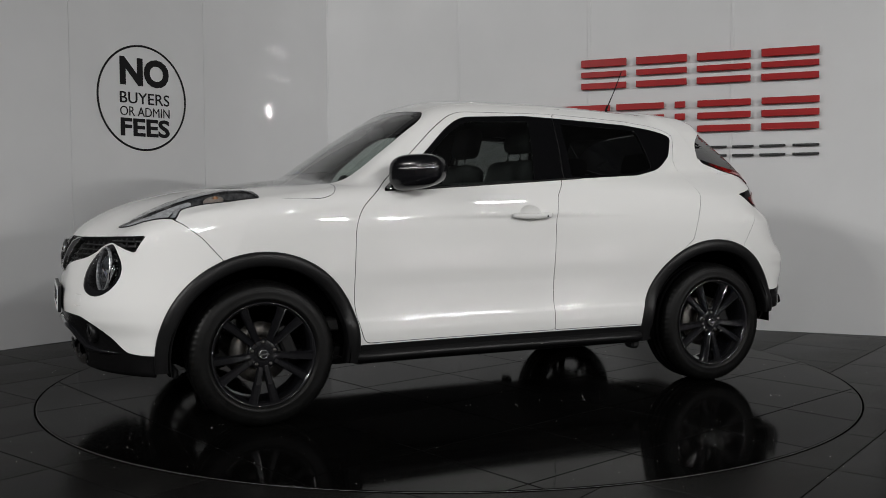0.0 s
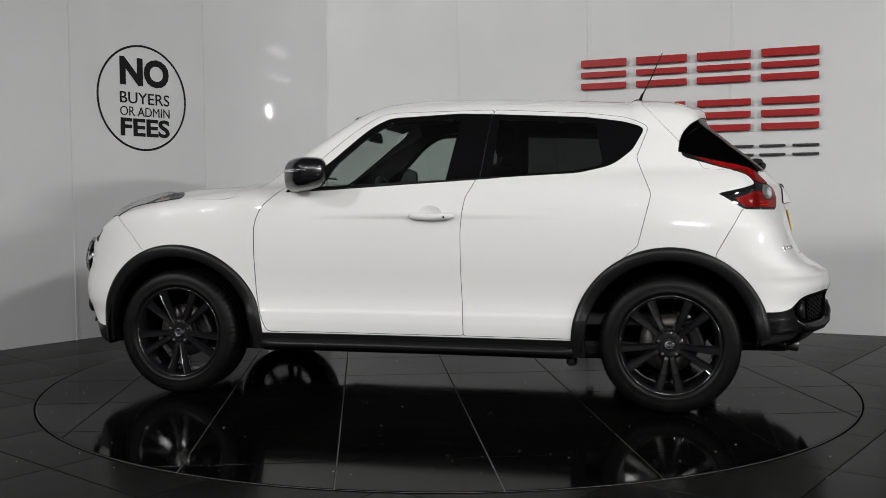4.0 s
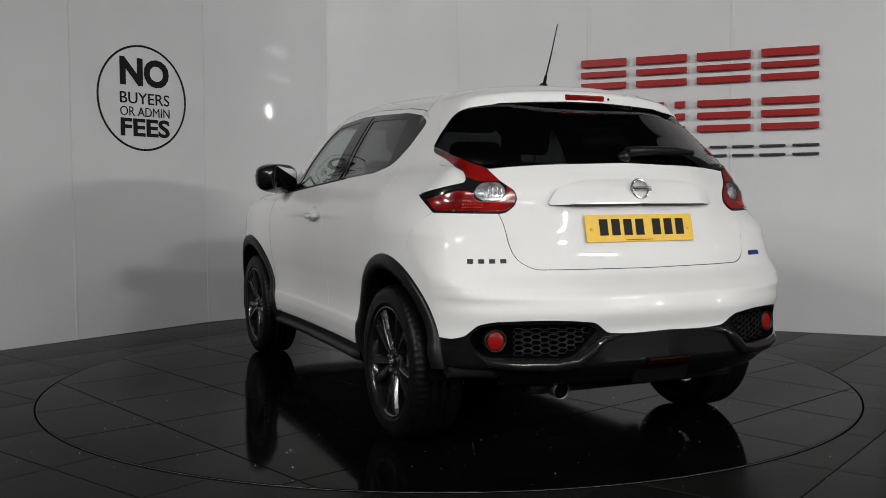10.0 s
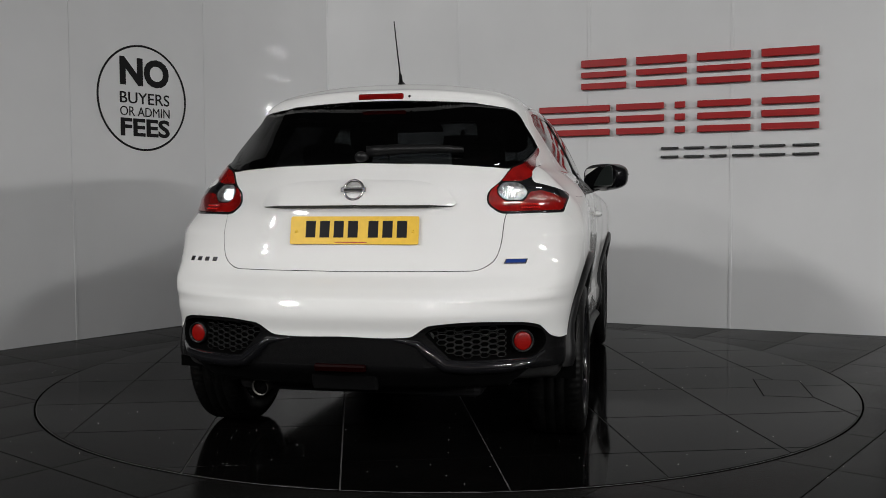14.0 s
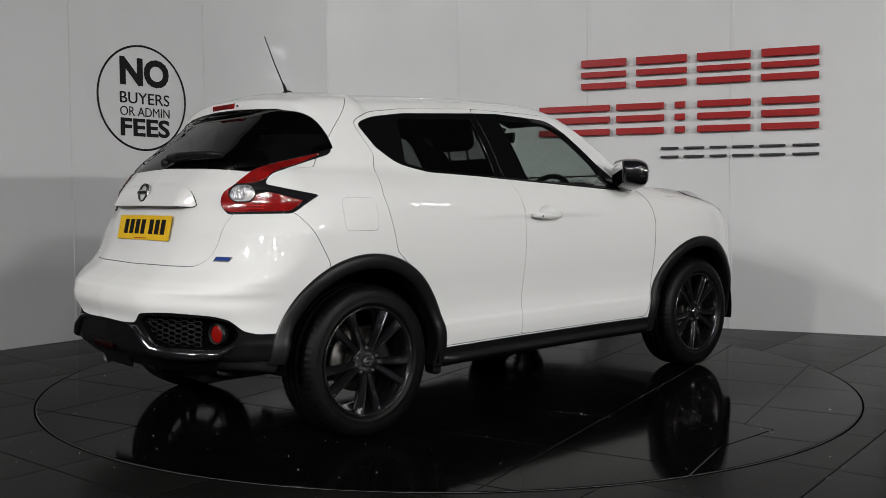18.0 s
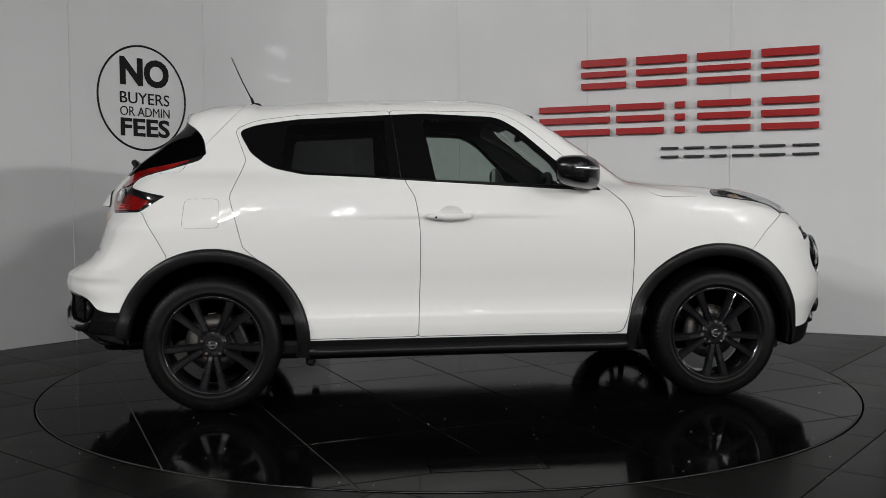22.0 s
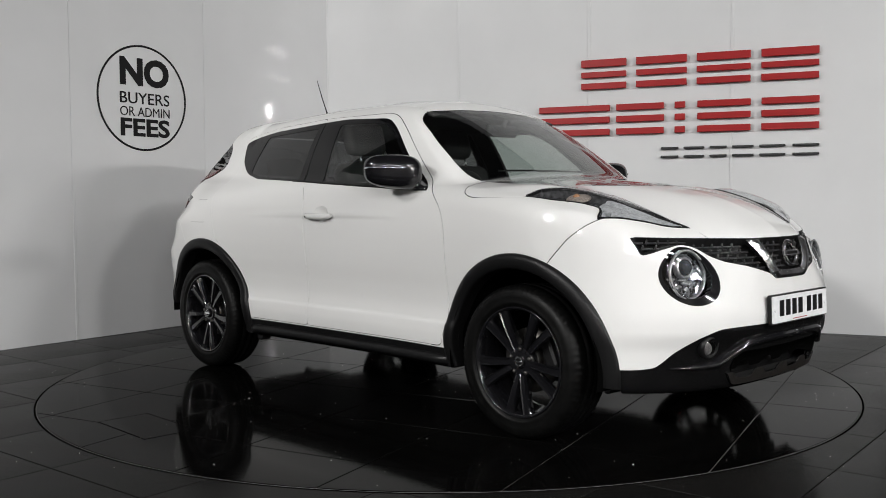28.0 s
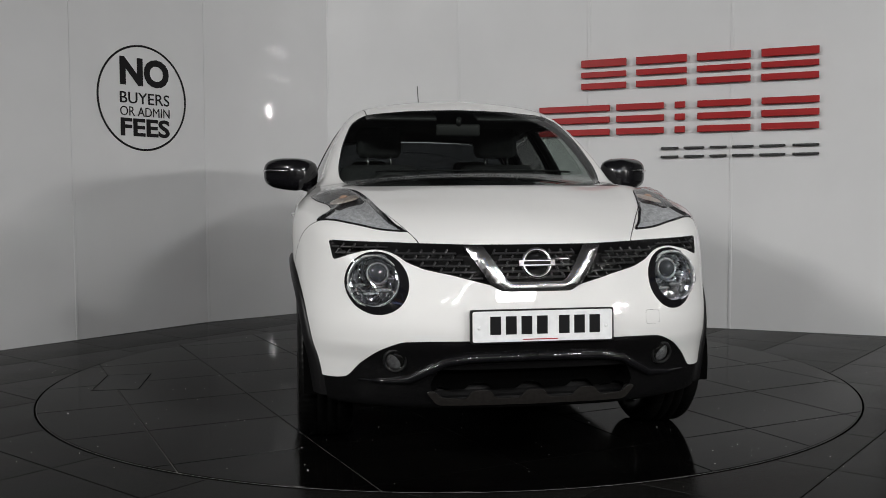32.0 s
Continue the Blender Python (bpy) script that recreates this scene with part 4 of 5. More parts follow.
# dark inner shell behind the joints, with the window openings cut through
shell = Skin(*skin_mesh(0.04, -0.03))
shell.take(arch(0.40), 0.0)
for region in (side(rounded([(-1.02, 1.16), (0.62, 1.09), (0.23, 1.40), (0.1, 1.45), (-1.0, 1.43), (-1.1, 1.35)], 0.03)), ends(SCREEN_EDGE, 0.1), ends(REAR_EDGE, -1.2)):
    shell.take(region, 0.0)
for region in (quarter(LAMP), above(DRL, 0.8), ends(GRILLE, 1.5), ends(MOUTH, 1.5), ends(VENT, -1.4), lambda V: np.maximum(np.hypot(np.abs(V[:, 1]) - LIGHT_Y, V[:, 2] - LIGHT_Z) - LIGHT_R, 1.5 - V[:, 0])):
    shell.take(region, 0.0)
me = mesh("inner_shell", shell.V, shell.F, CABIN_TRIM)
part("inner_shell", me, None, car, "dark inner shell and cabin lining")


# ---------------------------------------------------------------- wheels
def wheel_parts(name):
    w = new(name)
    # tyre with shallow grooves and notched shoulders
    prof = [(0.236, -0.098), (0.246, -0.108), (0.278, -0.114), (0.305, -0.110), (0.321, -0.098), (0.3285, -0.082), (0.330, -0.046), (0.3265, -0.044), (0.3265, -0.038), (0.3305, -0.036),
            (0.331, -0.004), (0.3275, -0.003), (0.3275, 0.003), (0.331, 0.004), (0.3305, 0.036), (0.3265, 0.038), (0.3265, 0.044), (0.330, 0.046), (0.3285, 0.082), (0.321, 0.098), (0.305, 0.110),
            (0.278, 0.114), (0.2585, 0.1115), (0.256, 0.1125), (0.246, 0.108), (0.236, 0.098)]
    bm = lathe(prof, 216, "y", close=False)
    for v in bm.verts:
        r = math.hypot(v.co.x, v.co.z)
        k = int(round(math.atan2(v.co.z, v.co.x) / (2 * math.pi) * 216))
        if r > 0.31 and abs(v.co.y) > 0.06 and k % 3 == 0:
            v.co.x *= 1 - 0.0042 / r
            v.co.z *= 1 - 0.0042 / r
    part("tyre", bm, RUBBER, w, "black road tyre")
    bm = lathe([(0.238, 0.099), (0.24, 0.102), (0.236, 0.106), (0.229, 0.1045), (0.224, 0.092), (0.2165, 0.07), (0.211, -0.06), (0.2165, -0.09), (0.238, -0.098)], 96, "y", close=False)
    part("rim", bm, ALLOY, w, "gloss black alloy rim")
    # five pairs of spokes
    bm = bmesh.new()
    for i in range(5):
        for sgn in (-1, 1):
            a0 = math.radians(270 + 72 * i)
            rings = []
            for r, da, wid, face, dep in ((0.040, 12, 0.015, 0.08, 0.05), (0.075, 11.5, 0.0165, 0.087, 0.045), (0.14, 11.8, 0.0185, 0.095, 0.042), (0.20, 12.6, 0.0215, 0.099, 0.036), (0.227, 13.2, 0.025, 0.1, 0.032)):
                a = a0 + sgn * math.radians(da)
                c = Vector((r * math.cos(a), 0, r * math.sin(a)))
                t = Vector((-math.sin(a), 0, math.cos(a)))
                rings.append([bm.verts.new(c + t * wid * k + Vector((0, y, 0))) for k, y in ((-1, face - 0.014), (-0.72, face), (-0.5, face - 0.0045), (0.5, face - 0.0045), (0.72, face), (1, face - 0.014), (0.75, face - dep), (-0.75, face - dep))])
            for p, q in zip(rings, rings[1:]):
                for k in range(8):
                    bm.faces.new((p[k], p[(k + 1) % 8], q[(k + 1) % 8], q[k]))
            bm.faces.new(rings[0])
            bm.faces.new(rings[-1][::-1])
    bmesh.ops.recalc_face_normals(bm, faces=bm.faces[:])
    tmp = bpy.data.meshes.new("spokes_all")
    bm.to_mesh(tmp)
    bm.free()
    # each spoke is a part of its own
    per = len(tmp.vertices) // 10
    faces = [tuple(p.vertices) for p in tmp.polygons]
    verts = [tuple(v.co) for v in tmp.vertices]
    for i in range(10):
        lo, hi = i * per, (i + 1) * per
        part("spoke", mesh("spoke", verts[lo:hi], [[k - lo for k in f] for f in faces if lo <= f[0] < hi], ALLOY, False), None, w)
    bpy.data.meshes.remove(tmp)
    part("hub", lathe([(0.001, 0.08), (0.036, 0.08), (0.06, 0.0805), (0.07, 0.076), (0.074, 0.05), (0.001, 0.05)], 40, "y", close=False), ALLOY, w)
    part("centre_cap", lathe([(0.0005, 0.091), (0.02, 0.0905), (0.027, 0.088), (0.028, 0.084), (0.0005, 0.084)], 32, "y", close=False), GLOSS_BLACK, w, "black centre cap")
    part("cap_emblem", lathe([(0.0165, 0.0905), (0.0165, 0.0925), (0.0205, 0.0925), (0.0205, 0.0905)], 28, "y"), CHROME, w, "small chrome ring on the centre cap")
    part("cap_bar", box_bm(0.05, 0.0025, 0.009, Matrix.Translation((0, 0.092, 0)), 0.001, 1), CHROME, w)
    for i in range(5):
        a = math.radians(306 + 72 * i)
        part("wheel_nut", lathe([(0.0005, 0.088), (0.007, 0.088), (0.0095, 0.083), (0.0095, 0.07), (0.0005, 0.07)], 6, "y", close=False), DULL_STEEL, w, at=Matrix.Translation((0.0545 * math.cos(a), 0, 0.0545 * math.sin(a))))
    part("valve", tube([(0.2, 0.07, 0.09), (0.195, 0.095, 0.088)], 0.004, 6), RUBBER, w)
    part("brake_disc", lathe([(0.045, 0.012), (0.14, 0.012), (0.14, -0.01), (0.045, -0.01)], 56, "y"), DULL_STEEL, w, "worn steel brake disc")
    part("brake_hat", lathe([(0.001, 0.05), (0.06, 0.05), (0.07, 0.04), (0.072, 0.0), (0.001, 0.0)], 40, "y", close=False), DULL_STEEL, w)
    part("brake_caliper", box_bm(0.07, 0.08, 0.15, Matrix.Translation((-0.115, 0.0, 0.045)) @ Matrix.Rotation(0.4, 4, "Y"), 0.018, 2), PLASTIC, w)
    return w


wheel = wheel_parts("wheel")
wheel.parent = car
wheel["label"] = "black alloy wheel with five paired spokes"
spots = [pose(sx * HUB_X, 0.752, HUB_Z + 0.001) if sy > 0 else pose(sx * HUB_X, -0.752, HUB_Z + 0.001, 0, 0, 180) for sx in (1, -1) for sy in (1, -1)]
wheel.matrix_basis = spots[0]
for m in spots[1:]:
    copy_thing(wheel, m)
for sx in (1, -1):
    for sy in (1, -1):
        bm = bmesh.new()
        rows = []
        for k in range(33):
            a = math.radians(-8 + 190 * k / 32 if sx < 0 else -10 + 200 * k / 32)
            c, s = math.cos(a), math.sin(a)
            rows.append([bm.verts.new((sx * HUB_X + r * c, sy * y, HUB_Z + r * s)) for r, y in ((0.412, 0.845), (0.418, 0.80), (0.418, 0.56), (0.15, 0.55))])
        for p, q in zip(rows, rows[1:]):
            for k in range(3):
                bm.faces.new((p[k], p[k + 1], q[k + 1], q[k]))
        part("wheel_well", bm, GROOVE, car, "black wheel arch liner", smooth=True)
    part("axle", tube([(sx * HUB_X, -0.66, HUB_Z), (sx * HUB_X, 0.66, HUB_Z)], 0.03, 10), PLASTIC, car)
for sy in (1, -1):
    part("air_deflector", box_bm(0.03, 0.12, 0.05, pose(1.64, sy * 0.68, 0.255), 0.01, 1), PLASTIC, car)
    part("jack_cover", box_bm(0.05, 0.08, 0.06, pose(-0.80, sy * 0.74, 0.235), 0.012, 1), PLASTIC, car)
part("underbody", box_bm(2.75, 1.30, 0.1, pose(0, 0, 0.27), 0.03, 2), PLASTIC, car, "dark underbody")
part("underbody_front", box_bm(0.4, 0.8, 0.06, pose(1.70, 0, 0.29), 0.02, 2), PLASTIC, car)
part("underbody_rear", box_bm(0.36, 1.0, 0.1, pose(-1.68, 0, 0.31), 0.03, 2), PLASTIC, car)
part("silencer", box_bm(0.26, 0.55, 0.12, pose(-1.60, 0.1, 0.31), 0.05, 3), DULL_STEEL, car, "dull steel silencer box")


def face_to(p, n, up=(0, 0, 1)):
    """A pose at p with z along n and y as near up as may be."""
    n = Vector(n).normalized()
    x = Vector(up).cross(n).normalized()
    y = n.cross(x)
    m = Matrix.Identity(4)
    m.col[0][:3], m.col[1][:3], m.col[2][:3], m.col[3][:3] = x, y, n, p
    return m


def dome(rx, ry, rz, n=24, k=8):
    """Half an ellipsoid over z = 0."""
    bm = bmesh.new()
    rows = []
    for i in range(k):
        a = math.pi / 2 * i / k
        rows.append([bm.verts.new((rx * math.cos(a) * math.cos(2 * math.pi * j / n), ry * math.cos(a) * math.sin(2 * math.pi * j / n), rz * math.sin(a))) for j in range(n)])
    top = bm.verts.new((0, 0, rz))
    for p, q in zip(rows, rows[1:]):
        for j in range(n):
            bm.faces.new((p[j], p[(j + 1) % n], q[(j + 1) % n], q[j]))
    for j in range(n):
        bm.faces.new((rows[-1][j], rows[-1][(j + 1) % n], top))
    bm.faces.new(rows[0][::-1])
    for f in bm.faces:
        f.smooth = len(f.verts) < 6
    return bm


# ---------------------------------------------------------------- lights
LAMP_TRAY = grain(material("lamp_tray", (0.06, 0.06, 0.062), 0.25, metal=0.4), 50, (0.025, 0.025, 0.026), (0.12, 0.12, 0.123), 0.0014, 110)
TAIL_SILVER = grain(material("tail_lamp_silver", (0.4, 0.4, 0.41), 0.25, metal=0.4), 50, (0.1, 0.095, 0.095), (0.42, 0.41, 0.41), 0.0014, 110)
INDICATOR_SILVER = grain(material("indicator_silver", (0.6, 0.5, 0.42), 0.3, metal=0.5), 110, (0.3, 0.25, 0.21), (0.66, 0.57, 0.5), 0.0014, 120)
RUN_STRIP = rounded([(1.664, 0.738, 0.004), (1.735, 0.662), (1.795, 0.552), (1.838, 0.462, 0.004), (1.765, 0.518), (1.70, 0.60), (1.63, 0.70, 0.01)], 0.02)
PROJECTOR = material("projector_glass", (0.05, 0.055, 0.06), 0.03, coat=1.0)
REFLECTOR_RED = material("red_reflector", (0.2, 0.004, 0.003), 0.3, coat=0.1, spec=0.2)
FOG_GLASS = pane("fog_glass", (0.8, 0.8, 0.8))


def sub(VF, d):
    return clip(VF[0], VF[1], d(VF[0]))


def crumple(bm, amount, seed=5):
    """Shifts vertices a little, for the broken facets of a reflector."""
    rnd = random.Random(seed)
    for v in bm.verts:
        v.co += Vector([rnd.uniform(-1, 1) for _ in range(3)]) * amount
    return bm


for sgn, bez in zip((1, -1), bezels):
    lamp = panel("headlight", sub(bez, lambda V: 0.0935 - np.hypot(np.abs(V[:, 1]) - LIGHT_Y - 0.012, V[:, 2] - LIGHT_Z - 0.007)), GLOSS_BLACK, car, "round headlight in a gloss black bezel", lift=-0.003, fold=0.03)
    panel("lens", sub(bez, lambda V: np.hypot(np.abs(V[:, 1]) - LIGHT_Y - 0.012, V[:, 2] - LIGHT_Z - 0.007) - 0.095), CLEAR_LENS, lamp, "clear headlight lens", lift=lambda V: 0.001 + 0.006 * np.clip(1 - (np.hypot(np.abs(V[:, 1]) - LIGHT_Y - 0.012, V[:, 2] - LIGHT_Z) / 0.09) ** 2, 0, 1), fold=0)
    p, n = on_skin("x", sgn * (LIGHT_Y + 0.012), LIGHT_Z + 0.007)
    m = face_to(p, (n + Vector((1.2, 0, 0))).normalized()) @ Matrix.Scale(1.065, 4)
    part("reflector", crumple(lathe([(0.094, -0.010), (0.090, -0.016), (0.086, -0.024), (0.078, -0.03), (0.066, -0.046), (0.055, -0.05), (0.04, -0.06), (0.02, -0.06), (0.001, -0.066)], 26, "z", close=False), 0.0042), SILVER, lamp, "faceted silver reflector bowl", at=m, smooth=False)
    part("trim_ring", lathe([(0.087, -0.008), (0.092, -0.005), (0.092, -0.018), (0.085, -0.018)], 40, "z"), LAMP_SILVER, lamp, at=m)
    part("projector", dome(0.032, 0.032, 0.026), PROJECTOR, lamp, "dark projector lens", at=m @ pose(-0.012 * sgn, 0.028, -0.035))
    part("projector_ring", lathe([(0.032, 0.0), (0.037, 0.006), (0.041, 0.0), (0.041, -0.02), (0.032, -0.02)], 32, "z"), LAMP_SILVER, lamp, at=m @ pose(-0.012 * sgn, 0.028, -0.034))
    for k, (bx, by, br) in enumerate(((0.03, -0.03, 0.018), (-0.02, -0.042, 0.014), (0.052, 0.01, 0.012), (-0.052, -0.012, 0.013), (0.008, -0.018, 0.012), (0.04, 0.04, 0.01))):
        part("reflector_facet", dome(br * 1.6, br * 0.45, 0.012, 12, 3), LAMP_SILVER, lamp, at=m @ pose(bx, by, -0.048))

for sgn, half in zip((1, -1), drl):
    lamp = panel("upper_lamp", half, LAMP_TRAY, car, "angular upper running lamp in the wing", lift=lambda V: -0.03 * step(-above(DRL, 0.8)(V), 0, 0.03) - 0.003, fold=0)
    panel("lens", half, CLEAR_LENS, lamp, "clear lamp lens", lift=lambda V: 0.006 + 0.016 * step(-above(DRL, 0.8)(V), 0, 0.05), fold=0.008)
    edge = sub(half, lambda V: -0.007 - above(DRL, 0.8)(V))
    panel("lamp_rim", edge, GLOSS_BLACK, lamp, lift=0.002, fold=0.02)
    for x, y, rx, mat, name, label in ((1.45, 0.668, 0.066, INDICATOR_SILVER, "bulb_reflector", "pale amber-tinted indicator reflector"), (1.44, 0.672, 0.022, AMBER, "indicator_bulb", "amber indicator bulb")):
        p, n = on_skin("z", x, sgn * y, -0.022)
        part(name, dome(rx, rx * 0.7, 0.012 if rx > 0.05 else 0.022, 18, 5), mat, lamp, label, at=face_to(p, n, (1, 0, 0)))
    panel("lamp_floor", sub(half, lambda V: np.maximum(1.555 + 0.25 * (np.abs(V[:, 1]) - 0.65) - V[:, 0], above(DRL, 0.8)(V) + 0.012)), RUN_SILVER, lamp, "silver floor of the lamp", lift=lambda V: -0.024 * step(-above(DRL, 0.8)(V), 0, 0.03) - 0.001, fold=0)
    panel("running_strip", sub(half, above(RUN_STRIP, 0.8)), RUN_SILVER, lamp, "pale ribbed running light strip", lift=-0.003, fold=0.01)

CLEAR = rounded([(-1.03, 1.05, 0.02), (-1.07, 1.088, 0.03), (-1.17, 1.088, 0.03), (-1.212, 1.05, 0.03), (-1.17, 1.02, 0.03), (-1.07, 1.02, 0.03)], 0.02)
ARM = rounded([(-0.685, 1.234, 0.01), (-0.80, 1.2085), (-0.92, 1.1835), (-1.072, 1.147), (-1.155, 1.10), (-1.248, 1.054, 0.03), (-1.261, 1.011, 0.03), (-1.212, 0.975, 0.03), (-0.82, 0.979, 0.03), (-0.76, 1.022, 0.004), (-0.95, 1.058), (-1.022, 1.052), (-1.06, 1.014, 0.02), (-1.175, 1.014, 0.03), (-1.219, 1.05, 0.03),
               (-1.175, 1.093, 0.02), (-1.06, 1.094), (-1.0, 1.106, 0.01), (-0.83, 1.177)], 0.015)
LED_RED = material("red_led", (0.6, 0.012, 0.01), 0.2, coat=1.0)


def on_corner(u, z, lift):
    """The skin's point at the rear corner, by distance along the quarter."""
    y = 0.7
    for _ in range(14):
        p, n = on_skin("x", y, z, lift, near=-1)
        y += 0.3 * (u - p.x - abs(p.y))
    return p, n


LED_SPOTS = [on_corner(-0.985 - 0.0145 * k, z, 0.009) for z in (0.988, 1.001) for k in range(8)]
for sgn, half in zip((1, -1), lamps):
    lamp = panel("tail_lamp", half, GLOSS_BLACK, car, "boomerang tail lamp with red and clear lenses", lift=0.002, fold=0.02)
    red = sub(half, quarter(ARM))
    panel("red_lens", red, RED_LENS, lamp, "glossy red lens", lift=0.007, fold=0.006)
    panel("clear_lens", sub(half, quarter(CLEAR)), CLEAR_LENS, lamp, "clear lens over silver", lift=0.008, fold=0.006)
    inner = sub(half, quarter(CLEAR))
    panel("lamp_reflector", inner, TAIL_SILVER, lamp, "silver reflector", lift=0.0035, fold=0)
    for p, n in LED_SPOTS:
        part("led_spot", dome(0.0048, 0.0042, 0.002, 8, 2), LED_RED, lamp, at=face_to((p.x, sgn * p.y, p.z), (n.x, sgn * n.y, n.z)))
    for q in range(8):
        u = -1.19 + 0.017 * q
        p, n = on_skin("x", sgn * (u + 1.75 - 0.0105 * q), 1.05, 0.0045, near=-1)
        part("reflector_rib", box_bm(0.003, 0.05 - 0.002 * abs(q - 4), 0.004, None, 0.001, 1), CHROME, lamp, at=face_to(p, n))
# high brake light, rear fog and reflectors
p, n = on_skin("x", 0.0, 1.468, -0.009, near=-1)
part("high_brake_light", box_bm(0.20, 0.026, 0.026, None, 0.006, 2), RED_LENS, car, "red high brake light in the spoiler", at=face_to(p, (-1, 0, -0.12)))
part("washer_jet", dome(0.006, 0.006, 0.006, 10, 3), INK, car, at=face_to(on_skin("x", -0.125, 1.465, 0.0, near=-1)[0], (-1, 0, 0)))
for sgn, half in zip((1, -1), vents):
    vent = panel("rear_vent", half, GROOVE, car, "black honeycomb rear bumper vent", lift=lambda V: -0.05 * step(-ends(VENT, -1.4)(V), 0, 0.022) - 0.004, fold=0)
    cell = tube([(0.019 * math.cos(math.pi / 3 * k), 0.0105 * math.sin(math.pi / 3 * k), 0) for k in range(6)], 0.002, 4, closed=True)
    me = bpy.data.meshes.new("vent_cell")
    cell.to_mesh(me)
    cell.free()
    me.materials.append(PLASTIC)
    for i in range(9):
        for j in range(6):
            y, z = 0.352 + 0.0305 * i, 0.446 + 0.0205 * j + (0.0102 if i % 2 else 0)
            if outline_distance(np.array([[y, z]]), VENT)[0] > -0.012 or y > 0.615:
                continue
            p, n = on_skin("x", sgn * y, z, -0.022, near=-1)
            part("vent_cell", me, None, vent, at=face_to(p, n))
    p, n = on_skin("x", sgn * 0.672, 0.492, -0.022, near=-1)
    m = face_to(p, (n + Vector((-1.5, 0, 0))).normalized())
    part("reflector_cup", lathe([(0.034, 0.0), (0.04, 0.012), (0.044, 0.0), (0.044, -0.02), (0.034, -0.02)], 28, "z"), PLASTIC, vent, at=m)
    part("red_reflector", dome(0.034, 0.036, 0.008), REFLECTOR_RED, vent, "red round rear reflector", at=m)
    pts = [on_skin("x", sgn * y, z, -0.004, near=-1)[0] for y, z in ((0.20, 0.508), (0.29, 0.495), (0.34, 0.455), (0.39, 0.415), (0.47, 0.402), (0.6, 0.402), (0.69, 0.412), (0.74, 0.45))]
    part("lip", tube(pts, 0.025, 12, [0.15, 0.6, 1, 1, 1, 1, 0.8, 0.15]), GLOSS_BLACK, vent, "gloss black lip under the vent")
p, n = on_skin("x", 0.0, 0.40, 0.0, near=-1)
part("rear_fog_lamp", box_bm(0.20, 0.03, 0.02, None, 0.006, 1), DARK_RED, car, "dark red rear fog lamp", at=face_to(p, n))
part("rear_skid", box_bm(0.26, 0.09, 0.02, None, 0.008, 1), LOWER_BLACK, car, at=face_to(on_skin("x", 0.0, 0.345, -0.004, near=-1)[0], n))
# exhaust
ex = part("exhaust_pipe", tube([(-1.6, 0.36, 0.30), (-1.70, 0.375, 0.30), (-1.79, 0.381, 0.297)], 0.026, 14), DULL_STEEL, car, "dull steel exhaust pipe")
tip = part("tailpipe_tip", lathe([(0.027, 0.0), (0.034, 0.002), (0.035, 0.11), (0.032, 0.112), (0.031, 0.02), (0.027, 0.0)], 28, "z"), DULL_STEEL, ex, "polished tailpipe tip", at=face_to((-1.80, 0.381, 0.297), (-1, 0.05, -0.14)))
# matt black disc just inside the tip, in place of the pipe's inner shade
part("bore_shade", lathe([(0.001, 0.1), (0.0318, 0.1), (0.0318, 0.094), (0.001, 0.094)], 24, "z"), GROOVE, tip, "dark disc for the shade inside the tailpipe")

# ---------------------------------------------------------------- grille, badges, plates
backing = panel("grille", grille_skin, PLASTIC, car, "black mesh grille with a chrome V", lift=lambda V: -0.04 * step(-ends(GRILLE, 1.5)(V), 0, 0.02) - 0.002, fold=0)
VEE = rounded([(0.262, 0.853, 0.006), (0.19, 0.851, 0.006), (0.108, 0.722, 0.02), (-0.108, 0.722, 0.02), (-0.19, 0.851, 0.006), (-0.262, 0.853, 0.006), (-0.155, 0.69, 0.03), (0.155, 0.69, 0.03)], 0.01)
panel("chrome_vee", sub(grille_skin, lambda V: outline_distance(V[:, [1, 2]], VEE)), SATIN, backing, "polished chrome V on the grille", lift=lambda V: 0.004 + 0.012 * step(-outline_distance(V[:, [1, 2]], VEE), 0, 0.02), fold=0.03)
cell = bmesh.new()
box(cell, 0.043, 0.0105, 0.005, pose(0, -0.006, 0.003, -38), 0.001, 1)
box(cell, 0.007, 0.022, 0.009, pose(-0.019, 0.0, 0.001, 0, 0, -24), 0.001, 1)
me_cell = bpy.data.meshes.new("grille_cell")
cell.to_mesh(me_cell)
cell.free()
me_cell.materials.append(material("grille_black", (0.02, 0.02, 0.021), 0.28, coat=0.5))
for i in range(-17, 18):
    for j in range(8):
        y, z = 0.044 * (i + (0.5 if j % 2 else 0)), 0.70 + 0.0225 * j
        if outline_distance(np.array([[abs(y), z]]), GRILLE)[0] > -0.008 or outline_distance(np.array([[y, z]]), VEE)[0] < 0.012 or math.hypot(y, z - 0.79) < 0.058:
            continue
        p, n = on_skin("x", y, z, -0.014)
        part("grille_cell", me_cell, None, backing, at=face_to(p, n) @ Matrix.Diagonal((1 if y < 0 else -1, 1, 1, 1)))


def emblem(name, p, n, r, parent, label):
    e = part(name, lathe([(r * 0.74, 0.0), (r * 0.74, 0.012), (r * 0.87, 0.018), (r, 0.012), (r, 0.0)], 48, "z"), CHROME, parent, label, at=face_to(p, n))
    part("emblem_bar", box_bm(2.36 * r, 0.46 * r, 0.012, pose(0, 0, 0.012), 0.003, 2), CHROME, e, "plain chrome bar across the ring")
    part("emblem_inlay", box_bm(1.7 * r, 0.2 * r, 0.002, pose(0, 0, 0.0185), 0.0005, 1), INK, e)


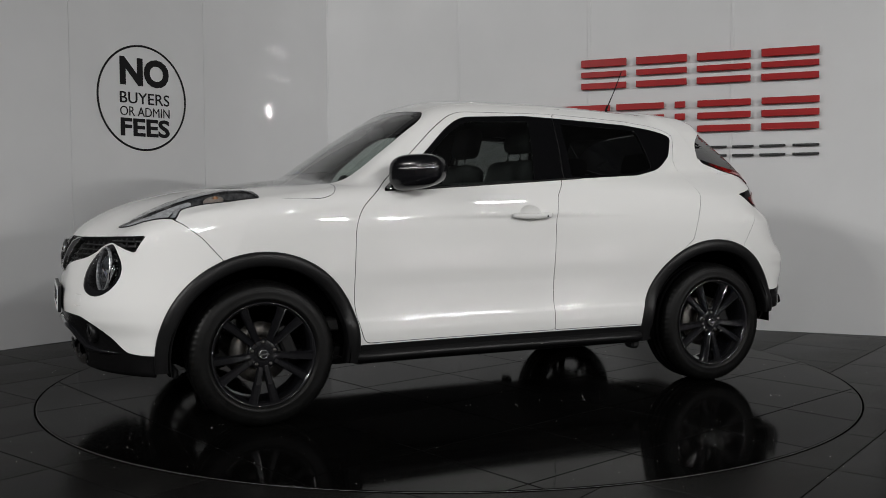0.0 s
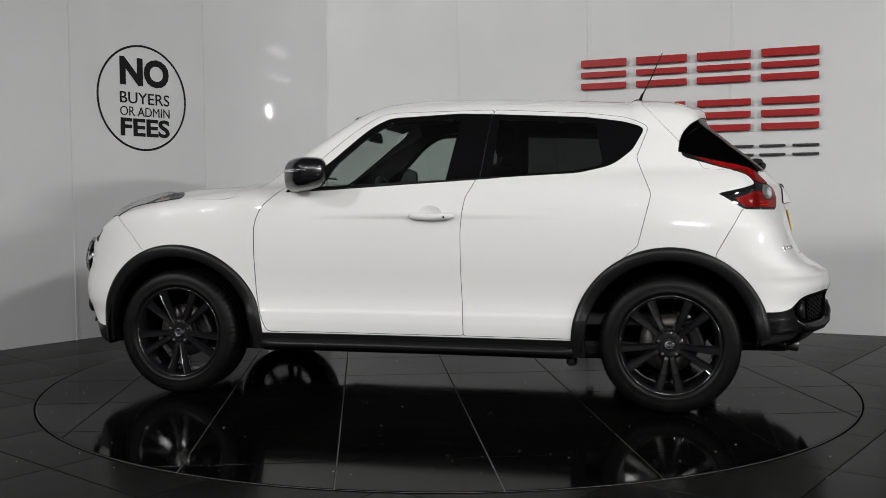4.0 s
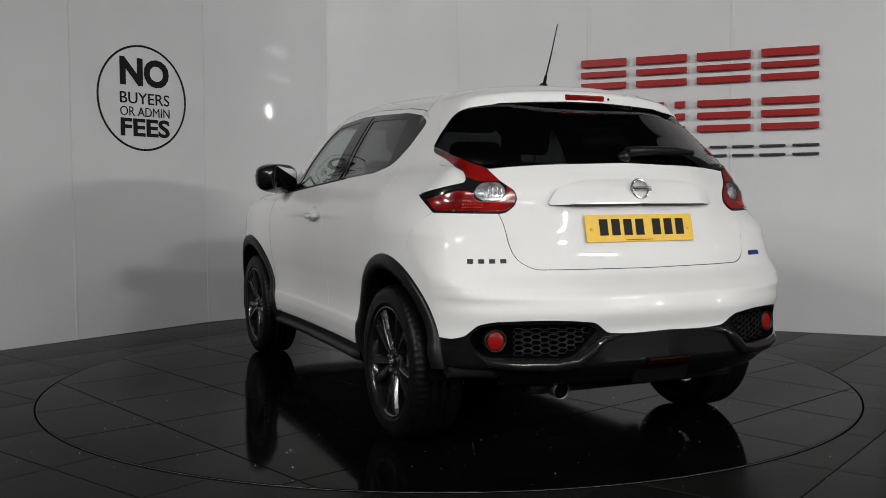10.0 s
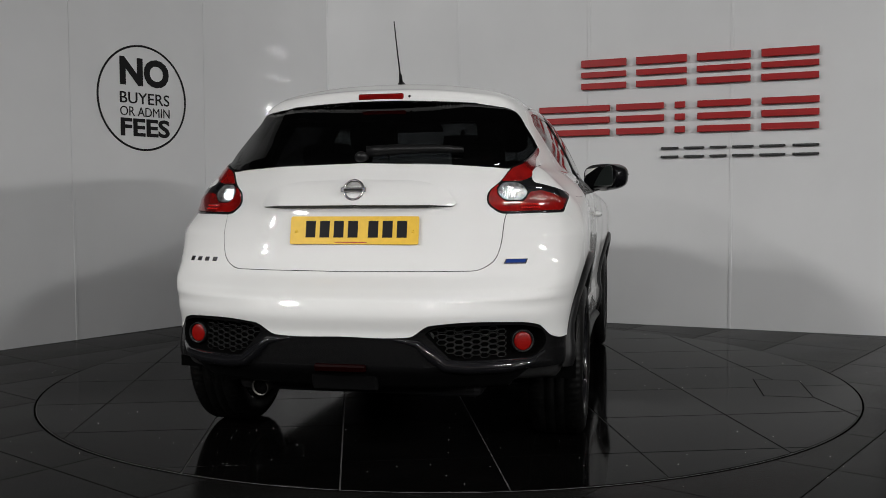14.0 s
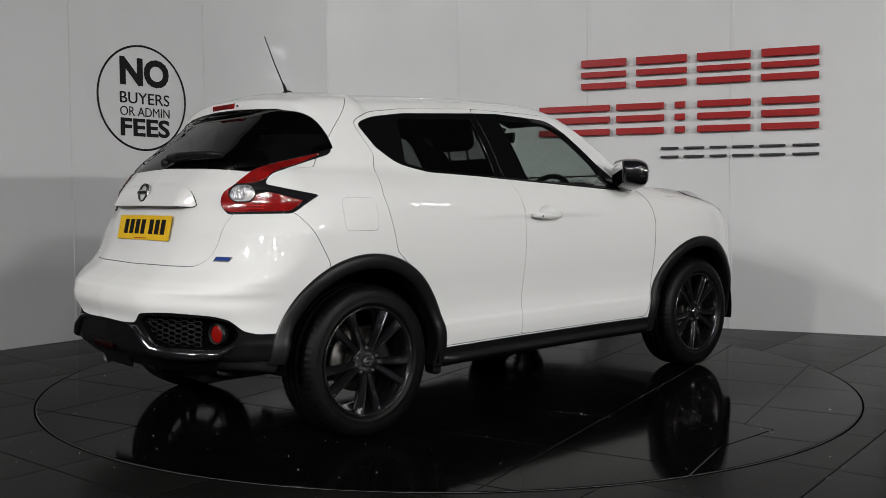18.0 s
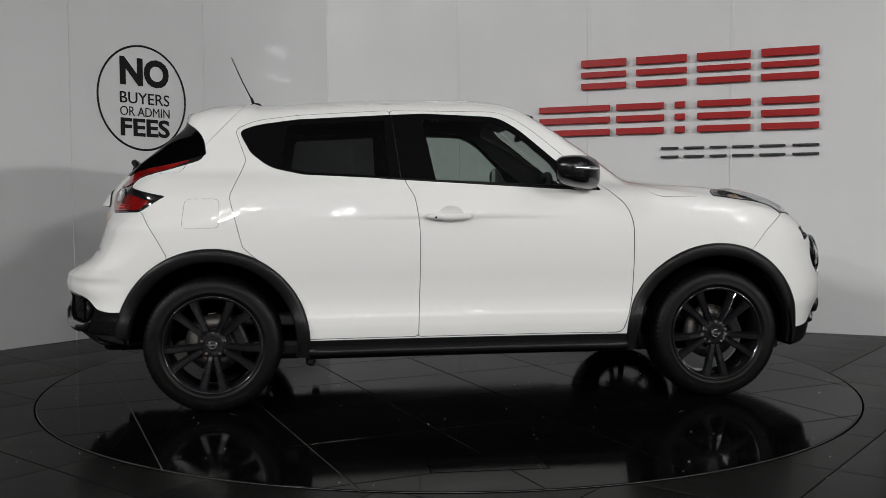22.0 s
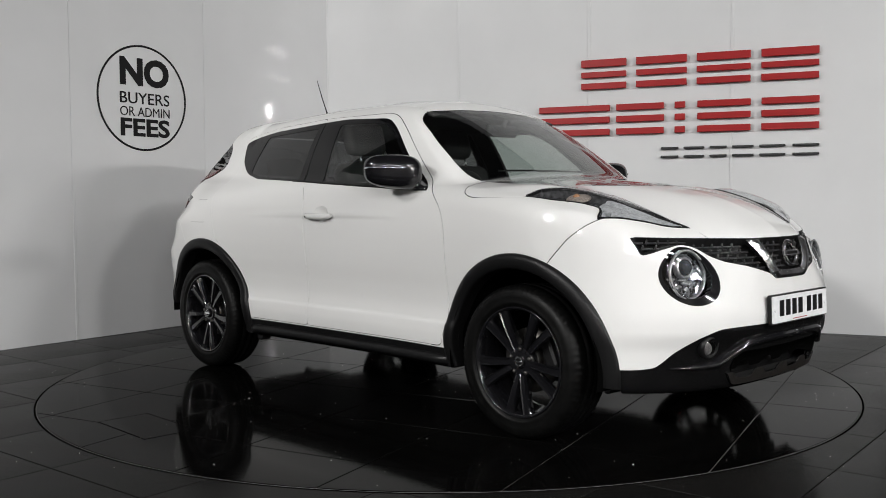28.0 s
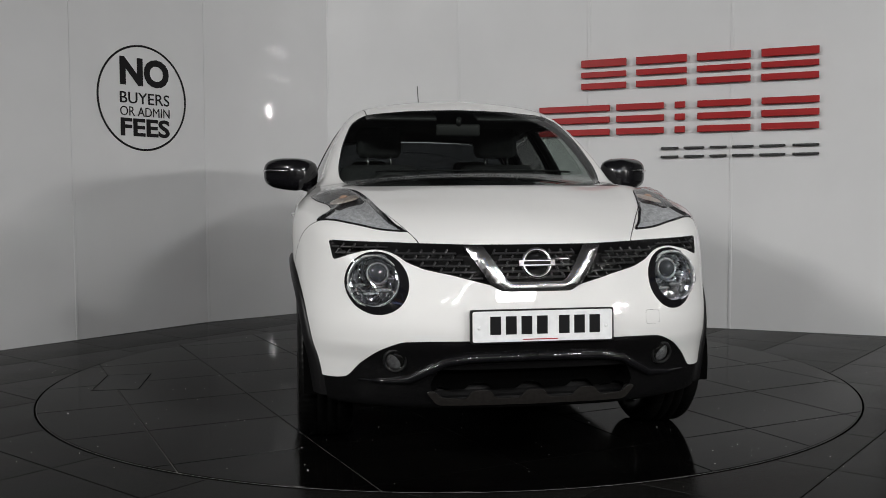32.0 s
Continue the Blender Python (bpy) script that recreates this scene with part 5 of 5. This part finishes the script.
p, n = on_skin("x", 0.0, 0.788, 0.0)
emblem("front_emblem", p, Vector((1, 0, 0.22)), 0.058, car, "chrome ring emblem on the grille")
p, n = on_skin("x", 0.0, 1.055, 0.018, near=-1)
emblem("rear_emblem", p, n, 0.044, car, "chrome ring emblem on the tailgate")


def number_plate(name, p, n, mat, label, surround):
    pl = part(name, prism(rounded([(-0.26, -0.0555), (0.26, -0.0555), (0.26, 0.0555), (-0.26, 0.0555)], 0.008), 0.003, 0.0006), mat, car, label, at=face_to(p, n))
    if surround:
        part("plate_holder", prism(rounded([(-0.268, -0.0615), (0.268, -0.0615), (0.268, 0.0615), (-0.268, 0.0615)], 0.01), 0.014, 0.003), PLASTIC, pl, at=pose(0, 0, -0.0145))
    x = -0.198
    for k in range(7):
        part("plate_bar", box_bm(0.040, 0.066, 0.0008, pose(x + 0.022, 0.004, 0.0036)), INK, pl, "plain black bar")
        x += 0.0575 if k != 3 else 0.082
    for sx in (-1, 1):
        part("plate_screw", dome(0.007, 0.007, 0.004, 12, 3), mat, pl, at=pose(sx * 0.236, -0.004, 0.003))
    part("dealer_strip", box_bm(0.13, 0.0035, 0.0006, pose(-0.01, -0.0475, 0.0034)), RED_SIGN, pl)


number_plate("front_number_plate", (2.104, 0.012, 0.566), (1, 0, 0.03), WHITE_PLATE, "white front number plate with plain black bars", True)
number_plate("rear_number_plate", on_skin("x", 0.0, 0.905, 0.003, near=-1)[0], on_skin("x", 0.0, 0.905, near=-1)[1], YELLOW, "yellow rear number plate with plain black bars", False)
for k, (yy, w, h) in enumerate(((0.72, 0.028, 0.022), (0.682, 0.03, 0.02), (0.643, 0.03, 0.02), (0.602, 0.03, 0.02))):
    p, n = on_skin("x", yy, 0.787 + 0.004 * (3 - k) * 0, 0.001, near=-1)
    part("badge_bar", box_bm(w * 0.8, h * 0.95, 0.004, None, 0.0012, 1), CHROME, car, "small chrome badge bar", at=face_to(p, n))
p, n = on_skin("x", -0.625, 0.785, 0.001, near=-1)
bb = part("blue_badge", prism(rounded([(-0.048, -0.011), (0.04, -0.011), (0.05, 0.011), (-0.036, 0.011)], 0.003), 0.005, 0.001), CHROME, car, "small chrome-edged blue badge", at=face_to(p, n))
part("badge_inlay", prism(rounded([(-0.04, -0.006), (0.037, -0.006), (0.043, 0.008), (-0.033, 0.008)], 0.002), 0.001), BLUE, bb, at=pose(0, 0, 0.005))

# fog lamps and lower front trim
for sgn in (1, -1):
    p, n = on_skin("x", sgn * 0.512, 0.434, 0.004)
    m = face_to(p, (n + Vector((1.5, 0, 0))).normalized())
    fog = part("fog_lamp", lathe([(0.034, 0.0), (0.042, 0.006), (0.046, -0.006), (0.046, -0.03), (0.034, -0.03)], 32, "z"), PLASTIC, car, "small round fog lamp", at=m)
    part("fog_reflector", dome(0.034, 0.034, 0.006, 20, 4), LAMP_SILVER, fog, at=pose(0, 0, -0.010))
    part("fog_glass", dome(0.035, 0.035, 0.008, 20, 4), FOG_GLASS, fog, "clear fog lamp glass", at=pose(0, 0, 0.0))
    pts = [on_skin("x", sgn * y, z, 0.003)[0] for y, z in ((0.0, 0.453), (0.10, 0.452), (0.25, 0.448), (0.33, 0.435), (0.39, 0.40), (0.46, 0.362), (0.55, 0.352), (0.64, 0.352))]
    part("lower_lip", tube(pts, 0.017, 10, [1, 1, 1, 1, 1, 0.9, 0.6, 0.2]), GLOSS_BLACK, car, "gloss black bumper lip")

# ---------------------------------------------------------------- mirrors, handles, aerial, wipers
MIRROR_BLACK = material("mirror_housing", (0.005, 0.005, 0.006), 0.2, coat=0.35, spec=0.3)


def mirror(sgn):
    bm = bmesh.new()
    bmesh.ops.create_uvsphere(bm, u_segments=32, v_segments=20, radius=1.0)
    for v in bm.verts:
        c = v.co
        q = (abs(c.x) ** 3 + abs(c.y) ** 3 + abs(c.z) ** 3) ** (1 / 3)
        c /= max(q, 1e-6)
        x, y, z = c
        x = max(x, -0.55)
        taper = 1 - 0.16 * (y + 1) / 2
        v.co = (0.085 * x, 0.118 * y, 0.077 * z * taper + 0.008 * y - (0.012 * x if z < 0 else 0))
    for f in bm.faces:
        f.smooth = True
    # both mirrors are folded back
    m = pose(0.52, 0.878, 1.158, 0, 0, 40) @ Matrix.Scale(1.17, 4) if sgn > 0 else pose(0.515, -0.885, 1.16, 0, 0, -38) @ Matrix.Diagonal((1.18, -1.18, 1.12, 1))
    mi = part("door_mirror", bm, MIRROR_BLACK, car, "gloss black door mirror folded half in", at=m)
    part("mirror_glass", prism(rounded([(-0.092, -0.055), (0.09, -0.052), (0.1, 0.04), (-0.085, 0.06)], 0.025), 0.003, 0.001), material("mirror_silver", (0.9, 0.9, 0.9), 0.01, metal=1.0), mi, "silvered mirror glass", at=face_to((-0.0468, 0.0, 0.002), (-1, 0, 0)))
    pts = []
    for k in range(9):
        y = -0.045 + 0.158 * k / 8
        xx = 0.085 * (1 - min(abs(y / 0.118), 0.985) ** 3) ** (1 / 3)
        pts.append((xx + 0.0015, y, 0.012))
    part("indicator_strip", tube(pts, 0.0055, 6, [0.4, 0.8, 1.1, 1.3, 1.3, 1.2, 1.1, 1.0, 0.7]), CHROME, mi, "slim bright indicator strip")
    foot = bmesh.new()
    rows = []
    for y, x0, x1, z0, z1 in ((0.785, 0.555, 0.672, 1.062, 1.115), (0.81, 0.545, 0.64, 1.068, 1.108), (0.85, 0.50, 0.59, 1.08, 1.108)):
        rows.append([foot.verts.new((x, sgn * y, z)) for x, z in ((x0, z0), (x1, z0), (x1 - 0.02, (z0 + z1) / 2), ((x0 + x1) / 2, z1), (x0, z1))])
    for p, q in zip(rows, rows[1:]):
        for k in range(5):
            foot.faces.new((p[k], p[(k + 1) % 5], q[(k + 1) % 5], q[k]))
    foot.faces.new(rows[0])
    foot.faces.new(rows[-1])
    bmesh.ops.recalc_face_normals(foot, faces=foot.faces[:])
    part("mirror_foot", foot, GLOSS_BLACK, car, "black mirror foot", smooth=True)


def handle(sgn):
    pts, tp = [], []
    for k in range(13):
        f = k / 12
        x = -0.228 + 0.226 * f
        p, n = on_skin("y", x, 0.945, near=sgn)
        pts.append(p + n * (0.006 + 0.022 * math.sin(math.pi * min(max(f * 1.04, 0), 1)) ** 0.5))
        tp.append(0.7 + 0.3 * math.sin(math.pi * f) ** 0.5 if 0 < k < 12 else 0.45)
    bm = tube(pts, 0.0165, 12, tp)
    h = part("door_handle", bm, PAINT, car, "white door handle")
    p, n = on_skin("y", -0.185, 0.945, 0.043, near=sgn)
    part("key_lock", dome(0.0055, 0.0055, 0.002, 12, 3), INK, h, at=face_to(p, n))


for sgn in (1, -1):
    mirror(sgn)
    handle(sgn)
aerial = part("aerial", tube([(-1.118, 0, 1.572), (-1.128, 0, 1.60), (-1.135, 0, 1.61), (-1.18, 0, 1.70), (-1.236, 0, 1.828)], 0.0055, 8, [1.6, 1.3, 0.7, 0.6, 0.45]), INK, car, "thin black roof aerial")
part("aerial_foot", dome(0.04, 0.02, 0.03, 20, 6), PLASTIC, aerial, at=pose(-1.105, 0, 1.546))
# rear wiper and front wipers
pts = [on_skin("x", y, z, 0.022, near=-1)[0] for y, z in ((-0.02, 1.20), (-0.1, 1.206), (-0.2, 1.21), (-0.3, 1.21), (-0.4, 1.205))]
rw = part("rear_wiper", tube(pts, 0.019, 10, [1.2, 1.15, 1.0, 0.9, 0.6]), PLASTIC, car, "black rear wiper at rest")
p, n = on_skin("x", 0.0, 1.185, 0.01, near=-1)
part("wiper_boss", dome(0.03, 0.024, 0.03, 18, 5), PLASTIC, rw, at=face_to(p, n))
for y0, y1 in ((-0.48, 0.05), (0.02, 0.50)):
    pts = [on_skin("z", 0.90 - 0.3 * (y0 + (y1 - y0) * k / 6) ** 2, y0 + (y1 - y0) * k / 6, -0.008)[0] for k in range(7)]
    part("front_wiper", tube(pts, 0.005, 6), PLASTIC, car, "black front wiper at rest")
# roof joint strips and door edge strips
for sgn in (1, -1):
    pts = [on_skin("z", 0.33 - 1.45 * k / 20, sgn * (0.503 + 0.012 * math.sin(math.pi * k / 20) - 0.03 * (k / 20) ** 2), -0.007)[0] for k in range(21)]
    part("roof_joint_strip", tube(pts, 0.006, 6), PLASTIC, car, "black roof joint strip")
    pts = [on_skin("y", 0.60 - 1.05 * k / 16, 1.068 + 0.0605 * (0.02 + 1.05 * k / 16), 0.001, near=sgn)[0] for k in range(17)]
    part("waist_strip", tube(pts, 0.0055, 6), PLASTIC, car, "black window sill strip")
    pts = [on_skin("y", -0.345 + (-0.035) * k / 6, 1.128 + 0.325 * k / 6, -0.001, near=sgn)[0] for k in range(7)]
    part("pillar_strip", tube(pts, 0.0035, 6), PLASTIC, car)


# ---------------------------------------------------------------- cabin
def cushion(name, sx, sy, sz, m, parent, bevel=0.05, mat=None, label=""):
    return part(name, box_bm(sx, sy, sz, None, bevel, 4), mat or CABIN_CLOTH, parent, label, at=m, smooth=True)


def front_seat(y):
    cushion("seat_cushion", 0.5, 0.5, 0.16, pose(0.08, y, 0.62, 0, -6), car, 0.06, label="dark cloth front seat cushion")
    back = cushion("seat_back", 0.15, 0.47, 0.62, pose(-0.21, y, 0.93, 0, -14), car, 0.06, label="dark cloth front seat back")
    cushion("head_restraint", 0.1, 0.27, 0.19, pose(0.0, 0, 0.455), back, 0.045)
    for s in (-0.07, 0.07):
        part("restraint_post", tube([(0.02, s, 0.28), (0.02, s, 0.40)], 0.006, 8), CHROME, back)


front_seat(0.36)
front_seat(-0.36)
bench = cushion("rear_bench", 0.46, 1.2, 0.16, pose(-0.72, 0, 0.66, 0, -6), car, 0.06, label="dark cloth rear bench")
cushion("rear_backrest", 0.14, 1.2, 0.52, pose(-1.0, 0, 0.92, 0, -18), car, 0.05, label="dark cloth rear backrest")
for y in (-0.36, 0.36):
    cushion("rear_head_restraint", 0.09, 0.25, 0.15, pose(-1.1, y, 1.215, 0, -14), car, 0.04)
part("parcel_shelf", box_bm(0.45, 1.0, 0.03, pose(-1.36, 0, 1.06), 0.01, 1), CABIN_TRIM, car, "dark parcel shelf")
part("dashboard", box_bm(0.42, 1.34, 0.2, pose(0.74, 0, 0.985, 0, 4), 0.07, 4), CABIN_TRIM, car, "dark dashboard", smooth=True)
part("binnacle", box_bm(0.2, 0.34, 0.08, pose(0.6, -0.36, 1.08), 0.03, 3), CABIN_TRIM, car, smooth=True)
sw = part("steering_wheel", tube([(0.185 * math.cos(2 * math.pi * k / 28), 0.185 * math.sin(2 * math.pi * k / 28), 0) for k in range(28)], 0.016, 8, closed=True), CABIN_TRIM, car, "black steering wheel", at=pose(0.42, -0.36, 0.99, 0, -66))
part("wheel_boss", dome(0.07, 0.06, 0.03), CABIN_TRIM, sw)
for a in (0, 120, 240):
    part("wheel_spoke", box_bm(0.13, 0.03, 0.012, pose(0, 0, 0, 0, 0, a + 90) @ pose(0.11, 0, 0), 0.004, 1), CABIN_TRIM, sw)
part("rear_view_mirror", box_bm(0.03, 0.24, 0.065, pose(0.42, 0, 1.395, 0, 12), 0.014, 3), CABIN_TRIM, car, "dark rear-view mirror", smooth=True)
part("mirror_stem", tube([(0.43, 0, 1.42), (0.455, 0, 1.455)], 0.014, 8), CABIN_TRIM, car)
for sgn in (1, -1):
    part("sun_visor", box_bm(0.14, 0.38, 0.02, pose(0.32, sgn * 0.3, 1.475, 0, 18), 0.008, 2), CABIN_TRIM, car)
    part("door_lining", box_bm(1.5, 0.06, 0.5, pose(-0.1, sgn * 0.735, 0.82), 0.02, 2), CABIN_TRIM, car)
part("cabin_floor", box_bm(2.3, 1.3, 0.06, pose(-0.15, 0, 0.42), 0.01, 1), CABIN_TRIM, car)


def motions():
    """The turntable turns at a steady rate and carries the car."""
    rows = []
    for t, deg in ((0.0, 203.79), (3.5, 172.01), (8.0, 132.28), (11.0, 105.04), (14.5, 73.67), (18.0, 42.24), (21.5, 11.24), (25.0, -18.68), (28.5, -49.89), (32.0, -81.01)):
        rows.append((t, pose(0, 0, 0, 0, 0, deg)))
    walk(turntable, rows)
    walk(car, [(t, m @ Matrix.Translation((0.0161, -0.0095, 0.0045))) for t, m in rows])


motions()
